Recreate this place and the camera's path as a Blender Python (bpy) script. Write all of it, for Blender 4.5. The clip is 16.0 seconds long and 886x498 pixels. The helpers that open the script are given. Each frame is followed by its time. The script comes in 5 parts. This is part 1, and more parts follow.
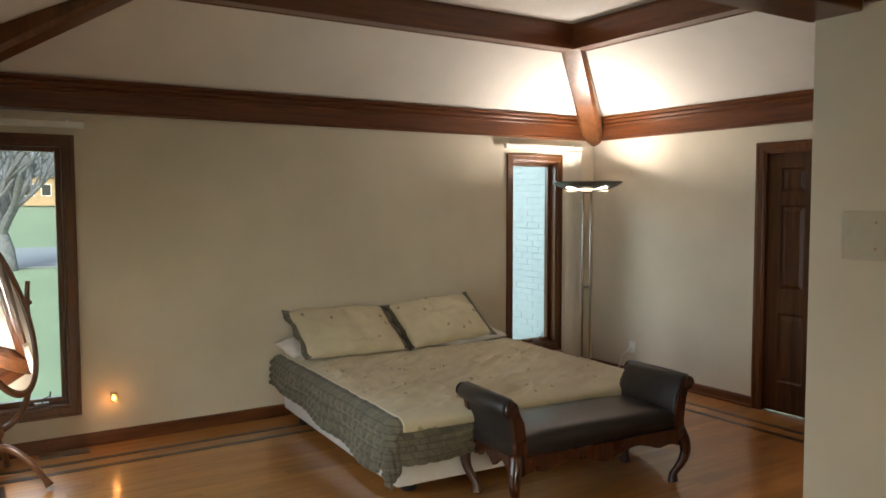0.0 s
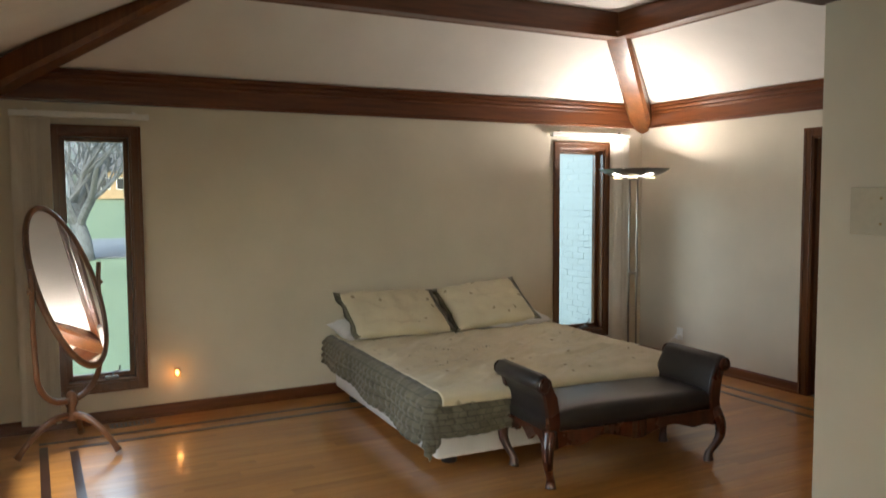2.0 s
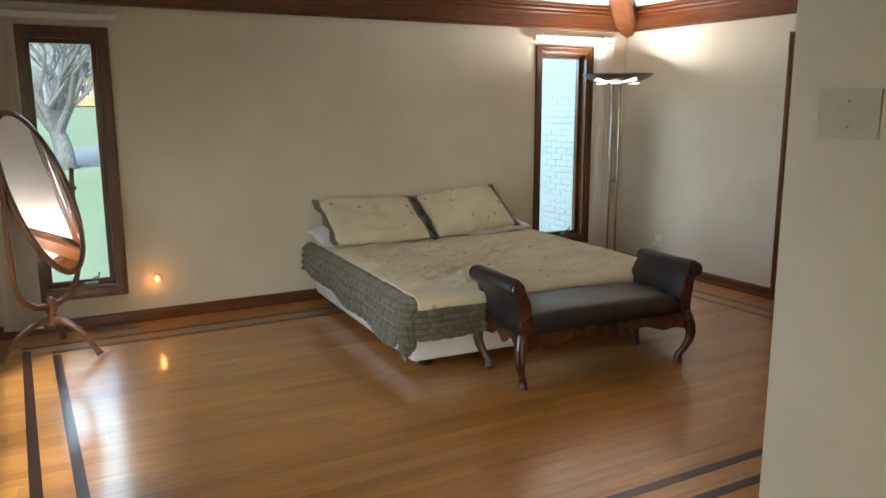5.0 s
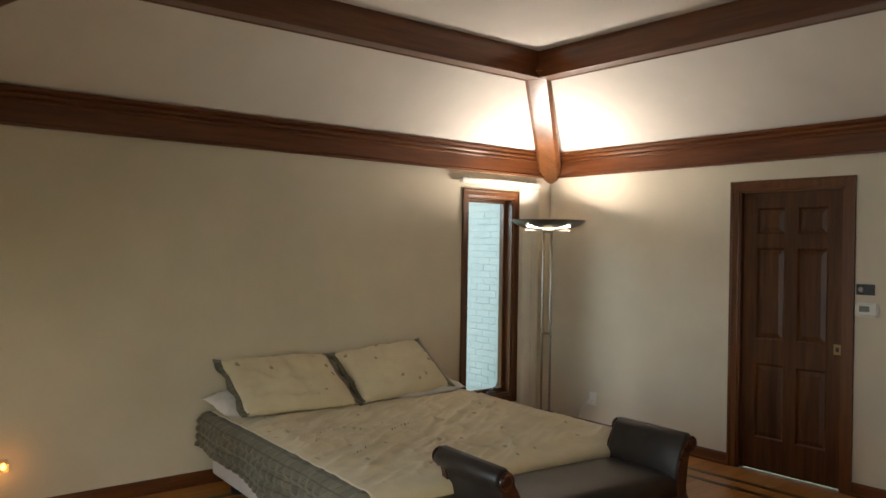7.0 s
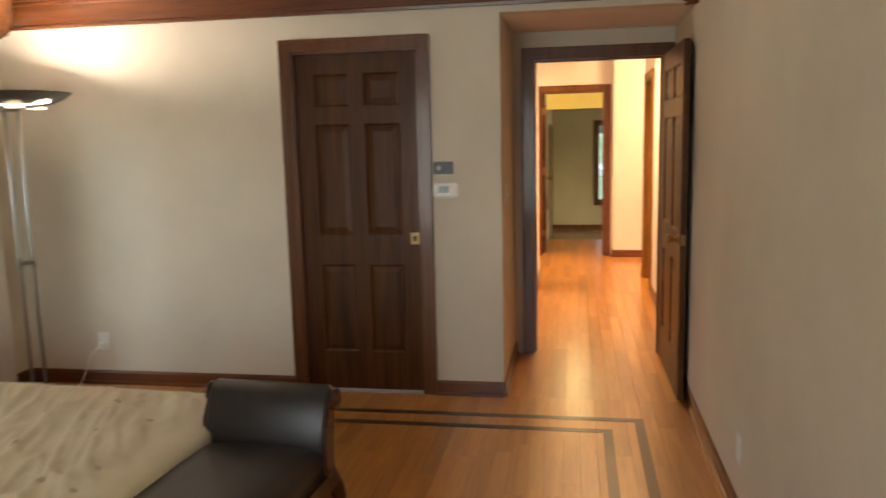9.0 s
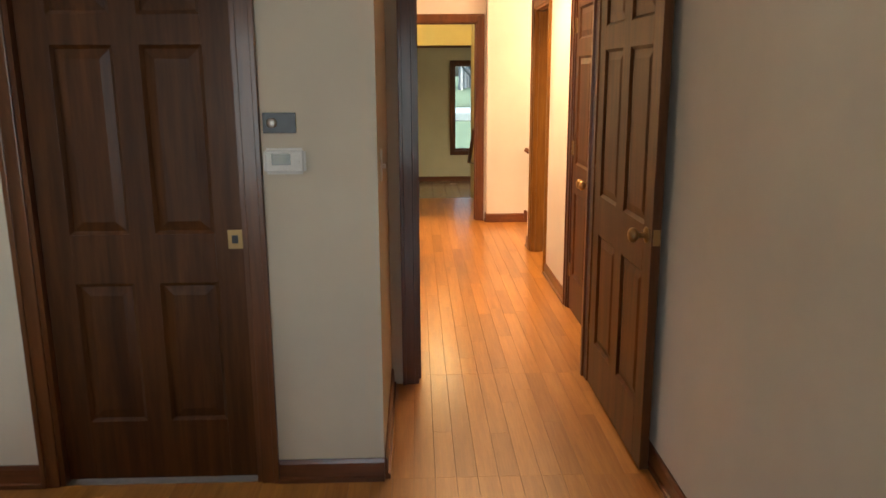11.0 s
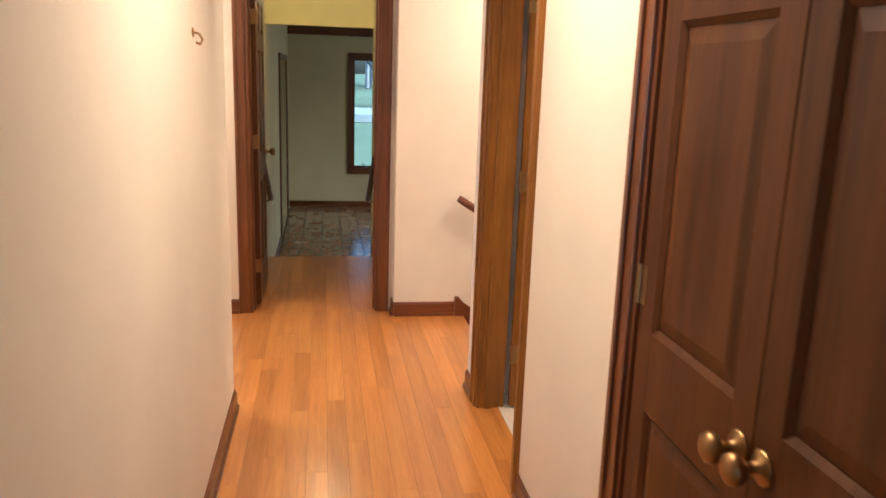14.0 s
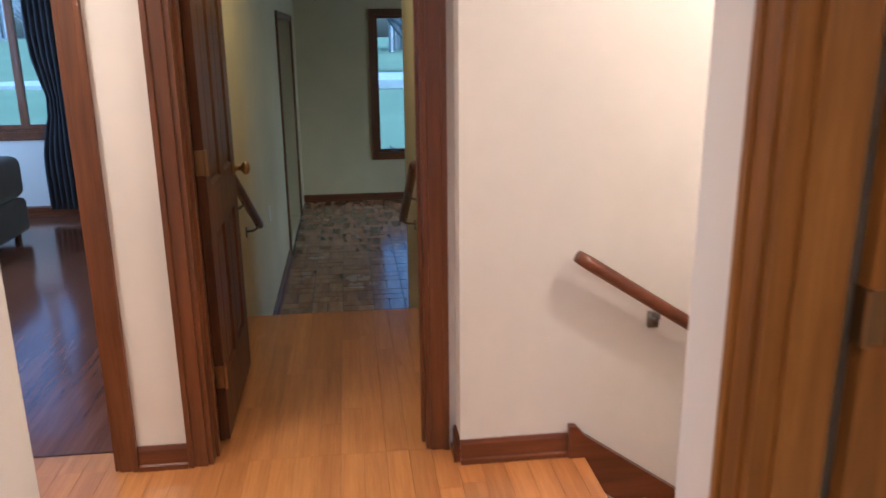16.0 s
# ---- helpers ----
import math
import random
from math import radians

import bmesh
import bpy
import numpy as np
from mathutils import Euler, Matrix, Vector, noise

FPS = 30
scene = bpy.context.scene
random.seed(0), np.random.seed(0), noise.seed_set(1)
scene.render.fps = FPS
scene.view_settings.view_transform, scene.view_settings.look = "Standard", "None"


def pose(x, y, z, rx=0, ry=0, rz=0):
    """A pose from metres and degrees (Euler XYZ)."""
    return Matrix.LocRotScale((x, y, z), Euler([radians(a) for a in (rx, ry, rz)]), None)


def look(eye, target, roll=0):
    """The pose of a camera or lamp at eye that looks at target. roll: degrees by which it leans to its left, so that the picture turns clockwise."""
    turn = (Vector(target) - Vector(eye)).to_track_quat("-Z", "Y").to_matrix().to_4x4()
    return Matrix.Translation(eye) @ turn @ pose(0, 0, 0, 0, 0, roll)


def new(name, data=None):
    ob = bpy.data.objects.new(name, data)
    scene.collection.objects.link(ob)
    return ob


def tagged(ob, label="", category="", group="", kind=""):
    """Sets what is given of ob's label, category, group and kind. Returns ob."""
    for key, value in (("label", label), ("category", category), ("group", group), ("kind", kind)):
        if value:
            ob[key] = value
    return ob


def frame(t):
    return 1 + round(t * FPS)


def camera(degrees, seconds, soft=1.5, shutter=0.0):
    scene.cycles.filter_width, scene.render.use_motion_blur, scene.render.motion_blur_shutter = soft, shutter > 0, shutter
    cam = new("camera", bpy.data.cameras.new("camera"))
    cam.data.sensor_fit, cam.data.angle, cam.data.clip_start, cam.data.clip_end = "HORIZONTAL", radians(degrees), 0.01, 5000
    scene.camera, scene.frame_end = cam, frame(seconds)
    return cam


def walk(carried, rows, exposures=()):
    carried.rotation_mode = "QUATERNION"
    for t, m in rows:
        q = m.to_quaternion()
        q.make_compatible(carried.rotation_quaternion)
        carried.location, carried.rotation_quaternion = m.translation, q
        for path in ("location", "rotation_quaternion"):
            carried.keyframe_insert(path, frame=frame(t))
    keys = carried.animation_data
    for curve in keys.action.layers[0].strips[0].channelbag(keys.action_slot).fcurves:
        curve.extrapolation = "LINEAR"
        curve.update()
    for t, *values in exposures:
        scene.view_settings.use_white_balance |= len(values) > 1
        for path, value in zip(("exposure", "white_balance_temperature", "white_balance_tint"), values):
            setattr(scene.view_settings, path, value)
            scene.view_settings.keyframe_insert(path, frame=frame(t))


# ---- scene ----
cam = camera(59.7, 16.0, shutter=0.3)
PATH = [
    (0, (0.175, 0.391, 1.653), (1.252, 2.071, 1.533), -0.1),
    (0.5, (0.18, 0.287, 1.656), (1.245, 1.98, 1.657), 0.7),
    (1, (0.167, 0.191, 1.664), (1.173, 1.917, 1.742), -0.8),
    (1.5, (0.167, 0.174, 1.652), (1.113, 1.935, 1.688), -0.8),
    (2, (0.191, 0.161, 1.607), (1.129, 1.922, 1.468), -0.3),
    (2.5, (0.199, 0.145, 1.595), (1.167, 1.866, 1.275), 0.5),
    (3, (0.227, 0.126, 1.566), (1.186, 1.814, 1.084), 0.7),
    (3.2, (0.231, 0.118, 1.56), (1.179, 1.796, 1.024), 0.5),
    (5.3, (0.258, 0.132, 1.603), (1.205, 1.866, 1.294), -0.3),
    (5.5, (0.253, 0.191, 1.618), (1.211, 1.928, 1.363), 0.2),
    (6, (0.142, 0.419, 1.627), (1.185, 2.123, 1.542), 1.6),
    (6.5, (0.167, 0.702, 1.622), (1.336, 2.325, 1.646), 1.8),
    (7, (0.254, 1.089, 1.595), (1.517, 2.64, 1.591), 0.9),
    (7.5, (0.347, 1.465, 1.554), (1.789, 2.849, 1.471), -0.5),
    (8, (0.539, 1.858, 1.559), (2.224, 2.912, 1.337), -1.9),
    (8.5, (0.869, 2.146, 1.567), (2.694, 2.911, 1.281), -1.9),
    (9, (1.167, 2.496, 1.549), (3.116, 2.836, 1.257), -1.4),
    (9.2, (1.324, 2.516, 1.551), (3.289, 2.732, 1.247), -1.8),
    (11.3, (3.199, 2.793, 1.521), (5.147, 2.72, 1.072), -0.4),
    (11.5, (3.441, 2.785, 1.538), (5.385, 2.717, 1.076), -1.0),
    (12, (3.972, 2.665, 1.52), (5.915, 2.574, 1.053), -2.4),
    (12.5, (4.486, 2.621, 1.543), (6.438, 2.516, 1.12), -0.6),
    (13, (5.024, 2.579, 1.541), (6.974, 2.392, 1.136), 1.8),
    (13.5, (5.578, 2.495, 1.513), (7.517, 2.249, 1.085), 2.9),
    (14, (6.171, 2.491, 1.506), (8.098, 2.184, 1.066), 1.9),
    (14.5, (6.769, 2.419, 1.51), (8.692, 2.104, 1.062), 0.9),
    (15, (7.366, 2.429, 1.472), (9.284, 2.126, 0.991), 0.7),
    (15.5, (7.937, 2.39, 1.473), (9.834, 2.05, 0.94), -1.4),
    (16, (8.422, 2.394, 1.477), (10.335, 2.167, 0.942), -0.6),
]
walk(cam, [(t, look(eye, target, roll)) for t, eye, target, roll in PATH],
     [(0, 1.29, 7000, 11), (1, 1.1, 7150, 11), (3, 1.5, 6300, 11), (5.5, 1.56, 6550, 10), (7, 1.1, 7250, 11), (8, 1.22, 7400, 12), (9.2, 1.72, 7400, 14), (11.5, 1.42, 6600, 11), (13.2, 1.3, 5900, 9), (14.5, 0.8, 4900, 8), (15, 0.38, 4900, 9), (15.4, 0.58, 4750, 8), (16, 0.88, 4300, 8)])

# ---------------------------------------------------------------- light
world = bpy.data.worlds.new("sky")
scene.world = world
world.use_nodes = True
wn = world.node_tree
sky = wn.nodes.new("ShaderNodeTexSky")
sky.sky_type, sky.sun_disc = "NISHITA", False
sky.sun_elevation, sky.sun_rotation = radians(32), radians(200)
sky.dust_density = 4.0
wn.links.new(sky.outputs[0], wn.nodes["Background"].inputs[0])
wn.nodes["Background"].inputs[1].default_value = 0.15


def lamp(name, kind, at, power, colour, size=0.1, target=None, size_y=None, angle=None):
    data = bpy.data.lights.new(name, kind)
    data.energy, data.color = power, colour
    if kind == "AREA":
        data.size = size
        if size_y:
            data.shape, data.size_y = "RECTANGLE", size_y
    elif kind == "SUN":
        data.angle = radians(angle)
    else:
        data.shadow_soft_size = size
    ob = new(name, data)
    ob.matrix_world = look(at, target) if target else pose(*at)
    return ob


WARM = (1.0, 0.66, 0.36)
DAY = (0.80, 0.91, 1.0)
lamp("sun", "SUN", (0, 0, 30), 2.3, (0.86, 0.93, 1.0), angle=14, target=(12, 12, 0))
# added fill lamp in the assumed window behind the walk
lamp("sitting_fill_light", "AREA", (0.2, -2.17, 1.2), 0.8, DAY, 2.7, (0.6, 3.0, 0.9), 1.6)
# added to brighten the east wall, from a window opening that is only assumed
lamp("west_fill_light", "AREA", (-0.075, 3.75, 1.2), 5.2, DAY, 2.0, (3.0, 3.7, 1.3), 1.6).data.spread = radians(95)
# extra lamp outdoors, out of view, lifting the east wall and the brick wing
lamp("north_fill_light", "AREA", (3.3, 9.0, 2.9), 62, (0.74, 0.88, 1.0), 2.2, (5.4, 5.0, 0.9), 2.2)
# added lamp over the lawn, turned from view, reflected as glare on the boards
lamp("floor_glare_light", "AREA", (0.6, 8.9, 2.22), 40, DAY, 1.1, (0.6, 9.1, 0.22), 5.2)
# fill lamp added because the study was too dark; its window is assumed
lamp("study_fill_light", "AREA", (15.6, -1.57, 0.9), 10, (1.0, 0.96, 0.84), 2.0, (15.6, 2.0, 0.4), 1.4)
# added lamp off to the side, brightening the lounge floor
lamp("lounge_fill_light", "AREA", (13.2, 7.57, 1.4), 65, DAY, 2.4, (13.2, 4.0, 0.6), 1.4)
lamp("torch_lamp", "AREA", (5.08, 5.61, 1.834), 12, (1.0, 0.94, 0.88), 0.36, (4.62, 5.15, 3.4))
lamp("night_lamp", "POINT", (1.09, 5.955, 0.30), 0.16, (1.0, 0.42, 0.12), 0.012)
lamp("hall_lamp", "AREA", (8.1, 2.33, 2.37), 14.5, WARM, 0.8, (8.1, 2.33, 0)).data.spread = radians(140)
# unseen lamp added to even out the hall and landing walls
lamp("landing_fill_lamp", "AREA", (10.2, 3.7, 2.37), 18, WARM, 0.4, (10.2, 3.7, 0))
lamp("bath_lamp", "POINT", (8.75, 0.5, 2.2), 10, WARM, 0.09)
lamp("stair_lamp", "POINT", (10.1, 0.75, 2.27), 40, WARM, 0.07)
lamp("passage_lamp", "POINT", (12.3, 2.5, 2.2), 8, (1.0, 0.76, 0.36), 0.16)


# ---------------------------------------------------------------- materials
def material(name, base, rough=0.5, metal=0.0):
    m = bpy.data.materials.new(name)
    m.use_nodes = True
    b = m.node_tree.nodes["Principled BSDF"]
    b.inputs["Base Color"].default_value = (*base, 1)
    b.inputs["Roughness"].default_value = rough
    b.inputs["Metallic"].default_value = metal
    return m, m.node_tree, b


def node(tree, kind, **values):
    n = tree.nodes.new(kind)
    for key, value in values.items():
        n.inputs[key].default_value = value
    return n


def ramp(tree, source, stops):
    r = tree.nodes.new("ShaderNodeValToRGB")
    while len(r.color_ramp.elements) < len(stops):
        r.color_ramp.elements.new(0.5)
    for e, (at, colour) in zip(r.color_ramp.elements, stops):
        e.position, e.color = at, (*colour, 1)
    tree.links.new(source, r.inputs[0])
    return r.outputs[0]


def bump(tree, bsdf, height, strength, distance):
    n = node(tree, "ShaderNodeBump", Strength=strength, Distance=distance)
    tree.links.new(height, n.inputs["Height"])
    tree.links.new(n.outputs[0], bsdf.inputs["Normal"])


def mix(tree, a, b, fac, kind="MIX"):
    n = tree.nodes.new("ShaderNodeMix")
    n.data_type, n.blend_type = "RGBA", kind
    for slot, value in ((0, fac), (6, a), (7, b)):
        if isinstance(value, (int, float)):
            n.inputs[slot].default_value = value
        elif isinstance(value, tuple):
            n.inputs[slot].default_value = (*value, 1)
        else:
            tree.links.new(value, n.inputs[slot])
    return n.outputs[2]


def position(tree, scale=(1, 1, 1), local=False):
    if local:
        src = tree.nodes.new("ShaderNodeTexCoord").outputs["Object"]
    else:
        src = tree.nodes.new("ShaderNodeNewGeometry").outputs["Position"]
    mp = tree.nodes.new("ShaderNodeMapping")
    mp.inputs["Scale"].default_value = scale
    tree.links.new(src, mp.inputs[0])
    return mp


def noise_of(tree, vector, scale, detail=4.0, rough=0.55):
    n = node(tree, "ShaderNodeTexNoise", Scale=scale, Detail=detail, Roughness=rough)
    tree.links.new(vector, n.inputs["Vector"])
    return n.outputs["Fac"]


def paint(name, base, rough=0.75):
    """Rolled wall paint with a faint stipple and handling marks."""
    m, t, b = material(name, base, rough)
    p = position(t).outputs[0]
    big = noise_of(t, p, 1.3, 5)
    dark = tuple(c * 0.9 for c in base)
    light = tuple(min(1, c * 1.04) for c in base)
    t.links.new(ramp(t, big, [(0.3, dark), (0.7, light)]), b.inputs["Base Color"])
    bump(t, b, noise_of(t, p, 260, 2), 0.12, 0.002)
    return m


def wood(name, dark, mid, light, axis="z", rough=0.32, random="none", coat=0.25, stretch=14.0, local=False, scale=1.0, vein=0.5, gloss=0.12, shine=0.5):
    """Stained and varnished wood: long grain along one axis, streaks, pores."""
    m, t, b = material(name, mid, rough)
    k = {"x": (1, stretch, stretch), "y": (stretch, 1, stretch), "z": (stretch, stretch, 1)}[axis]
    mp = position(t, tuple(v * scale for v in k), local)
    if random != "none":
        src = t.nodes.new("ShaderNodeObjectInfo").outputs["Random"] if random == "object" else t.nodes.new("ShaderNodeNewGeometry").outputs["Random Per Island"]
        mul = node(t, "ShaderNodeMath")
        mul.operation = "MULTIPLY"
        mul.inputs[1].default_value = 57.0
        t.links.new(src, mul.inputs[0])
        com = t.nodes.new("ShaderNodeCombineXYZ")
        for i in range(3):
            t.links.new(mul.outputs[0], com.inputs[i])
        t.links.new(com.outputs[0], mp.inputs["Location"])
    v = mp.outputs[0]
    wide = noise_of(t, v, 0.9, 6, 0.6)
    fine = noise_of(t, v, 7.0, 4, 0.7)
    streak = noise_of(t, v, 2.6, 3, 0.5)
    c = ramp(t, wide, [(0.28, dark), (0.5, mid), (0.74, light)])
    c = mix(t, c, ramp(t, streak, [(0.35, dark), (0.65, light)]), 0.6 * vein)
    c = mix(t, c, ramp(t, fine, [(0.35, (0.70, 0.66, 0.62)), (0.6, (1, 1, 1))]), vein, "MULTIPLY")
    if random != "none":
        tone = ramp(t, src, [(0.0, (0.80, 0.74, 0.70)), (0.3, (0.97, 0.95, 0.94)), (0.7, (1.03, 1.02, 1.0)), (1.0, (1.14, 1.14, 1.1))])
        c = mix(t, c, tone, 0.85, "MULTIPLY")
    t.links.new(c, b.inputs["Base Color"])
    smear = noise_of(t, position(t).outputs[0], 3.0, 4)
    r = node(t, "ShaderNodeMapRange")
    t.links.new(smear, r.inputs["Value"])
    r.inputs["To Min"].default_value, r.inputs["To Max"].default_value = rough - 0.02, rough + 0.05
    t.links.new(r.outputs[0], b.inputs["Roughness"])
    b.inputs["Coat Weight"].default_value = coat
    b.inputs["Specular IOR Level"].default_value = shine
    b.inputs["Coat Roughness"].default_value = gloss
    bump(t, b, fine, 0.12, 0.001)
    return m


def plain(name, base, rough=0.5, metal=0.0, grain=40.0, amount=0.12):
    m, t, b = material(name, base, rough, metal)
    f = noise_of(t, position(t).outputs[0], grain, 4)
    t.links.new(ramp(t, f, [(0.3, tuple(c * (1 - amount) for c in base)), (0.7, tuple(min(1, c * (1 + amount)) for c in base))]), b.inputs["Base Color"])
    bump(t, b, f, 0.08, 0.001)
    return m


def glow(name, colour, strength):
    m, t, b = material(name, colour, 0.4)
    b.inputs["Emission Color"].default_value = (*colour, 1)
    b.inputs["Emission Strength"].default_value = strength
    return m


WALL = paint("cream_wall_paint", (0.70, 0.63, 0.51))
HALLWALL = paint("pale_hall_paint", (0.74, 0.70, 0.655))
YELLOW = paint("yellow_passage_paint", (0.74, 0.66, 0.33))
OLIVE = paint("study_wall_paint", (0.62, 0.53, 0.32))
CEIL = paint("white_ceiling_paint", (0.80, 0.745, 0.69), 0.85)
CHERRY_X = wood("cherry_trim_x", (0.062, 0.016, 0.005), (0.135, 0.039, 0.011), (0.205, 0.066, 0.019), "x")
CHERRY_Y = wood("cherry_trim_y", (0.062, 0.016, 0.005), (0.135, 0.039, 0.011), (0.205, 0.066, 0.019), "y")
CHERRY_Z = wood("cherry_trim_z", (0.068, 0.021, 0.006), (0.14, 0.046, 0.012), (0.20, 0.072, 0.020), "z")
DOORWOOD = wood("stained_door_wood", (0.038, 0.0115, 0.0028), (0.084, 0.028, 0.0064), (0.135, 0.049, 0.0115), "z", 0.44, coat=0.05, shine=0.28)
OAKCASE = wood("golden_oak_trim", (0.13, 0.05, 0.006), (0.255, 0.105, 0.013), (0.34, 0.15, 0.021), "z", 0.42, coat=0.06, shine=0.3)
OAK = ((0.38, 0.146, 0.028), (0.51, 0.216, 0.046), (0.60, 0.28, 0.068))
FLOOR_O = wood("oak_floor_board", *OAK, "x", 0.34, "object", 0.7, 16.0, vein=0.45, gloss=0.22)
FLOOR_I = wood("oak_floor_field", *OAK, "x", 0.34, "island", 0.8, 16.0, vein=0.45, gloss=0.15)
INLAY_X = wood("walnut_inlay_x", (0.022, 0.008, 0.004), (0.04, 0.015, 0.007), (0.06, 0.024, 0.011), "x", 0.3)
INLAY_Y = wood("walnut_inlay_y", (0.022, 0.008, 0.004), (0.04, 0.015, 0.007), (0.06, 0.024, 0.011), "y", 0.3)
MAHOG = wood("mahogany", (0.026, 0.0065, 0.003), (0.058, 0.014, 0.006), (0.10, 0.026, 0.010), "z", 0.26, coat=0.5)
BRASS, _t, _b = material("aged_brass", (0.34, 0.215, 0.095), 0.36, 1.0)
CHROME, _t, _b = material("brushed_nickel", (0.36, 0.34, 0.31), 0.33, 1.0)
DARKMETAL, _t, _b = material("dark_pewter", (0.2, 0.19, 0.18), 0.35, 0.9)
WHITE = plain("white_plastic", (0.78, 0.77, 0.73), 0.4, amount=0.04)
BLACK = plain("black_plastic", (0.02, 0.02, 0.022), 0.35)
GREY_LCD = plain("grey_display", (0.20, 0.24, 0.21), 0.25)


# ---------------------------------------------------------------- mesh helpers
def part(name, bm, mat, parent=None, label="", smooth=False):
    bmesh.ops.recalc_face_normals(bm, faces=bm.faces)
    me = bpy.data.meshes.new(name)
    bm.to_mesh(me)
    bm.free()
    me.materials.append(mat)
    if smooth:
        for p in me.polygons:
            p.use_smooth = True
    ob = new(name, me)
    if parent:
        ob.parent = parent
    if label:
        ob["label"] = label
    return ob


def box(bm, x0, x1, y0, y1, z0, z1, bevel=0.0):
    m = Matrix.Translation(((x0 + x1) / 2, (y0 + y1) / 2, (z0 + z1) / 2)) @ Matrix.Diagonal((abs(x1 - x0), abs(y1 - y0), abs(z1 - z0), 1))
    made = bmesh.ops.create_cube(bm, size=1, matrix=m)["verts"]
    if bevel:
        edges = list({e for v in made for e in v.link_edges})
        bmesh.ops.bevel(bm, geom=edges, offset=bevel, segments=2, affect="EDGES", profile=0.6)
    return bm


def boxes(*rows, bevel=0.0):
    bm = bmesh.new()
    for r in rows:
        box(bm, *r, bevel=bevel)
    return bm


def lathe(profile, steps=20, at=(0, 0, 0), turn=None):
    """A turned body from rows of (radius, height)."""
    bm = bmesh.new()
    rings = []
    for r, z in profile:
        rings.append([bm.verts.new((r * math.cos(2 * math.pi * i / steps), r * math.sin(2 * math.pi * i / steps), z)) for i in range(steps)])
    for a, b in zip(rings, rings[1:]):
        for i in range(steps):
            bm.faces.new((a[i], a[(i + 1) % steps], b[(i + 1) % steps], b[i]))
    bm.faces.new(rings[0][::-1])
    bm.faces.new(rings[-1])
    m = Matrix.Translation(at) @ (turn.to_4x4() if turn else Matrix.Identity(4))
    bmesh.ops.transform(bm, matrix=m, verts=bm.verts)
    return bm


def sweep(bm, points, radius, sides=10, up=Vector((0, 0, 1)), flat=1.0):
    """A tube along points; radius a number or a list; flat squeezes it across."""
    pts = [Vector(p) for p in points]
    rings = []
    for i, p in enumerate(pts):
        d = (pts[min(i + 1, len(pts) - 1)] - pts[max(i - 1, 0)]).normalized()
        side = d.cross(up)
        side = side.normalized() if side.length > 1e-4 else Vector((1, 0, 0))
        top = side.cross(d)
        r = radius[i] if isinstance(radius, list) else radius
        rings.append([bm.verts.new(p + side * (r * math.cos(2 * math.pi * k / sides)) + top * (r * flat * math.sin(2 * math.pi * k / sides))) for k in range(sides)])
    for a, b in zip(rings, rings[1:]):
        for k in range(sides):
            bm.faces.new((a[k], a[(k + 1) % sides], b[(k + 1) % sides], b[k]))
    bm.faces.new(rings[0][::-1])
    bm.faces.new(rings[-1])
    return bm


def extrude(profile, length, m):
    """A closed (a, b) profile in the local yz plane, drawn out along local x by length, then placed by m."""
    bm = bmesh.new()
    a = [bm.verts.new((0, p, q)) for p, q in profile]
    b = [bm.verts.new((length, p, q)) for p, q in profile]
    n = len(profile)
    for i in range(n):
        bm.faces.new((a[i], a[(i + 1) % n], b[(i + 1) % n], b[i]))
    bm.faces.new(a[::-1])
    bm.faces.new(b)
    bmesh.ops.transform(bm, matrix=m, verts=bm.verts)
    return bm


def quad_prism(bm, corners, thickness):
    """A slab whose lower face has these four corners."""
    lo = [bm.verts.new(c) for c in corners]
    hi = [bm.verts.new(Vector(c) + Vector((0, 0, thickness))) for c in corners]
    bm.faces.new(lo[::-1])
    bm.faces.new(hi)
    for i in range(4):
        bm.faces.new((lo[i], lo[(i + 1) % 4], hi[(i + 1) % 4], hi[i]))
    return bm


def wall(name, axis, c0, c1, a0, a1, z0, z1, holes, mat, label):
    """A wall along axis from a0 to a1, between c0 and c1 across; holes are (a0, a1, z0, z1)."""
    bm = bmesh.new()
    cuts = sorted({a0, a1, *[h[0] for h in holes], *[h[1] for h in holes]})
    for p, q in zip(cuts, cuts[1:]):
        spans, low = [], z0
        for h in sorted(holes, key=lambda h: h[2]):
            if h[0] <= p and h[1] >= q:
                if h[2] > low:
                    spans.append((low, h[2]))
                low = h[3]
        if low < z1:
            spans.append((low, z1))
        for s0, s1 in spans:
            if axis == "x":
                box(bm, p, q, c0, c1, s0, s1)
            else:
                box(bm, c0, c1, p, q, s0, s1)
    bmesh.ops.remove_doubles(bm, verts=bm.verts, dist=1e-5)
    return tagged(part(name, bm, mat), label, "wall", kind="structure")


# ---------------------------------------------------------------- plan
XW, XE, YS, YN = -0.11, 5.58, 1.86, 6.055     # bedroom
XP = 2.535                                      # end of the partition
NOOK_Y, DOOR_X = 2.917, 6.50                    # door nook
HN, HS, HEND = 2.89, 1.785, 9.53               # hall
XC, XSTAIR, JOG = 10.97, 10.86, 2.05            # end wall with its door, stair wall
PN, PS, SZ, SX = 3.0, 2.03, -0.54, 18.1         # passage and study
TOP = 3.3
WIN_L = (0.362, 0.833, 0.288, 2.04)
WIN_R = (4.56, 5.105, 0.288, 2.04)
DA = (3.384, 4.146)                             # openings, from and to
DB_ = (1.915, 2.80)
DC = (2.143, 2.945)
DD = (8.735, 9.46)
DE = (3.248, 4.03)
CLOSET = (6.745, 7.785)

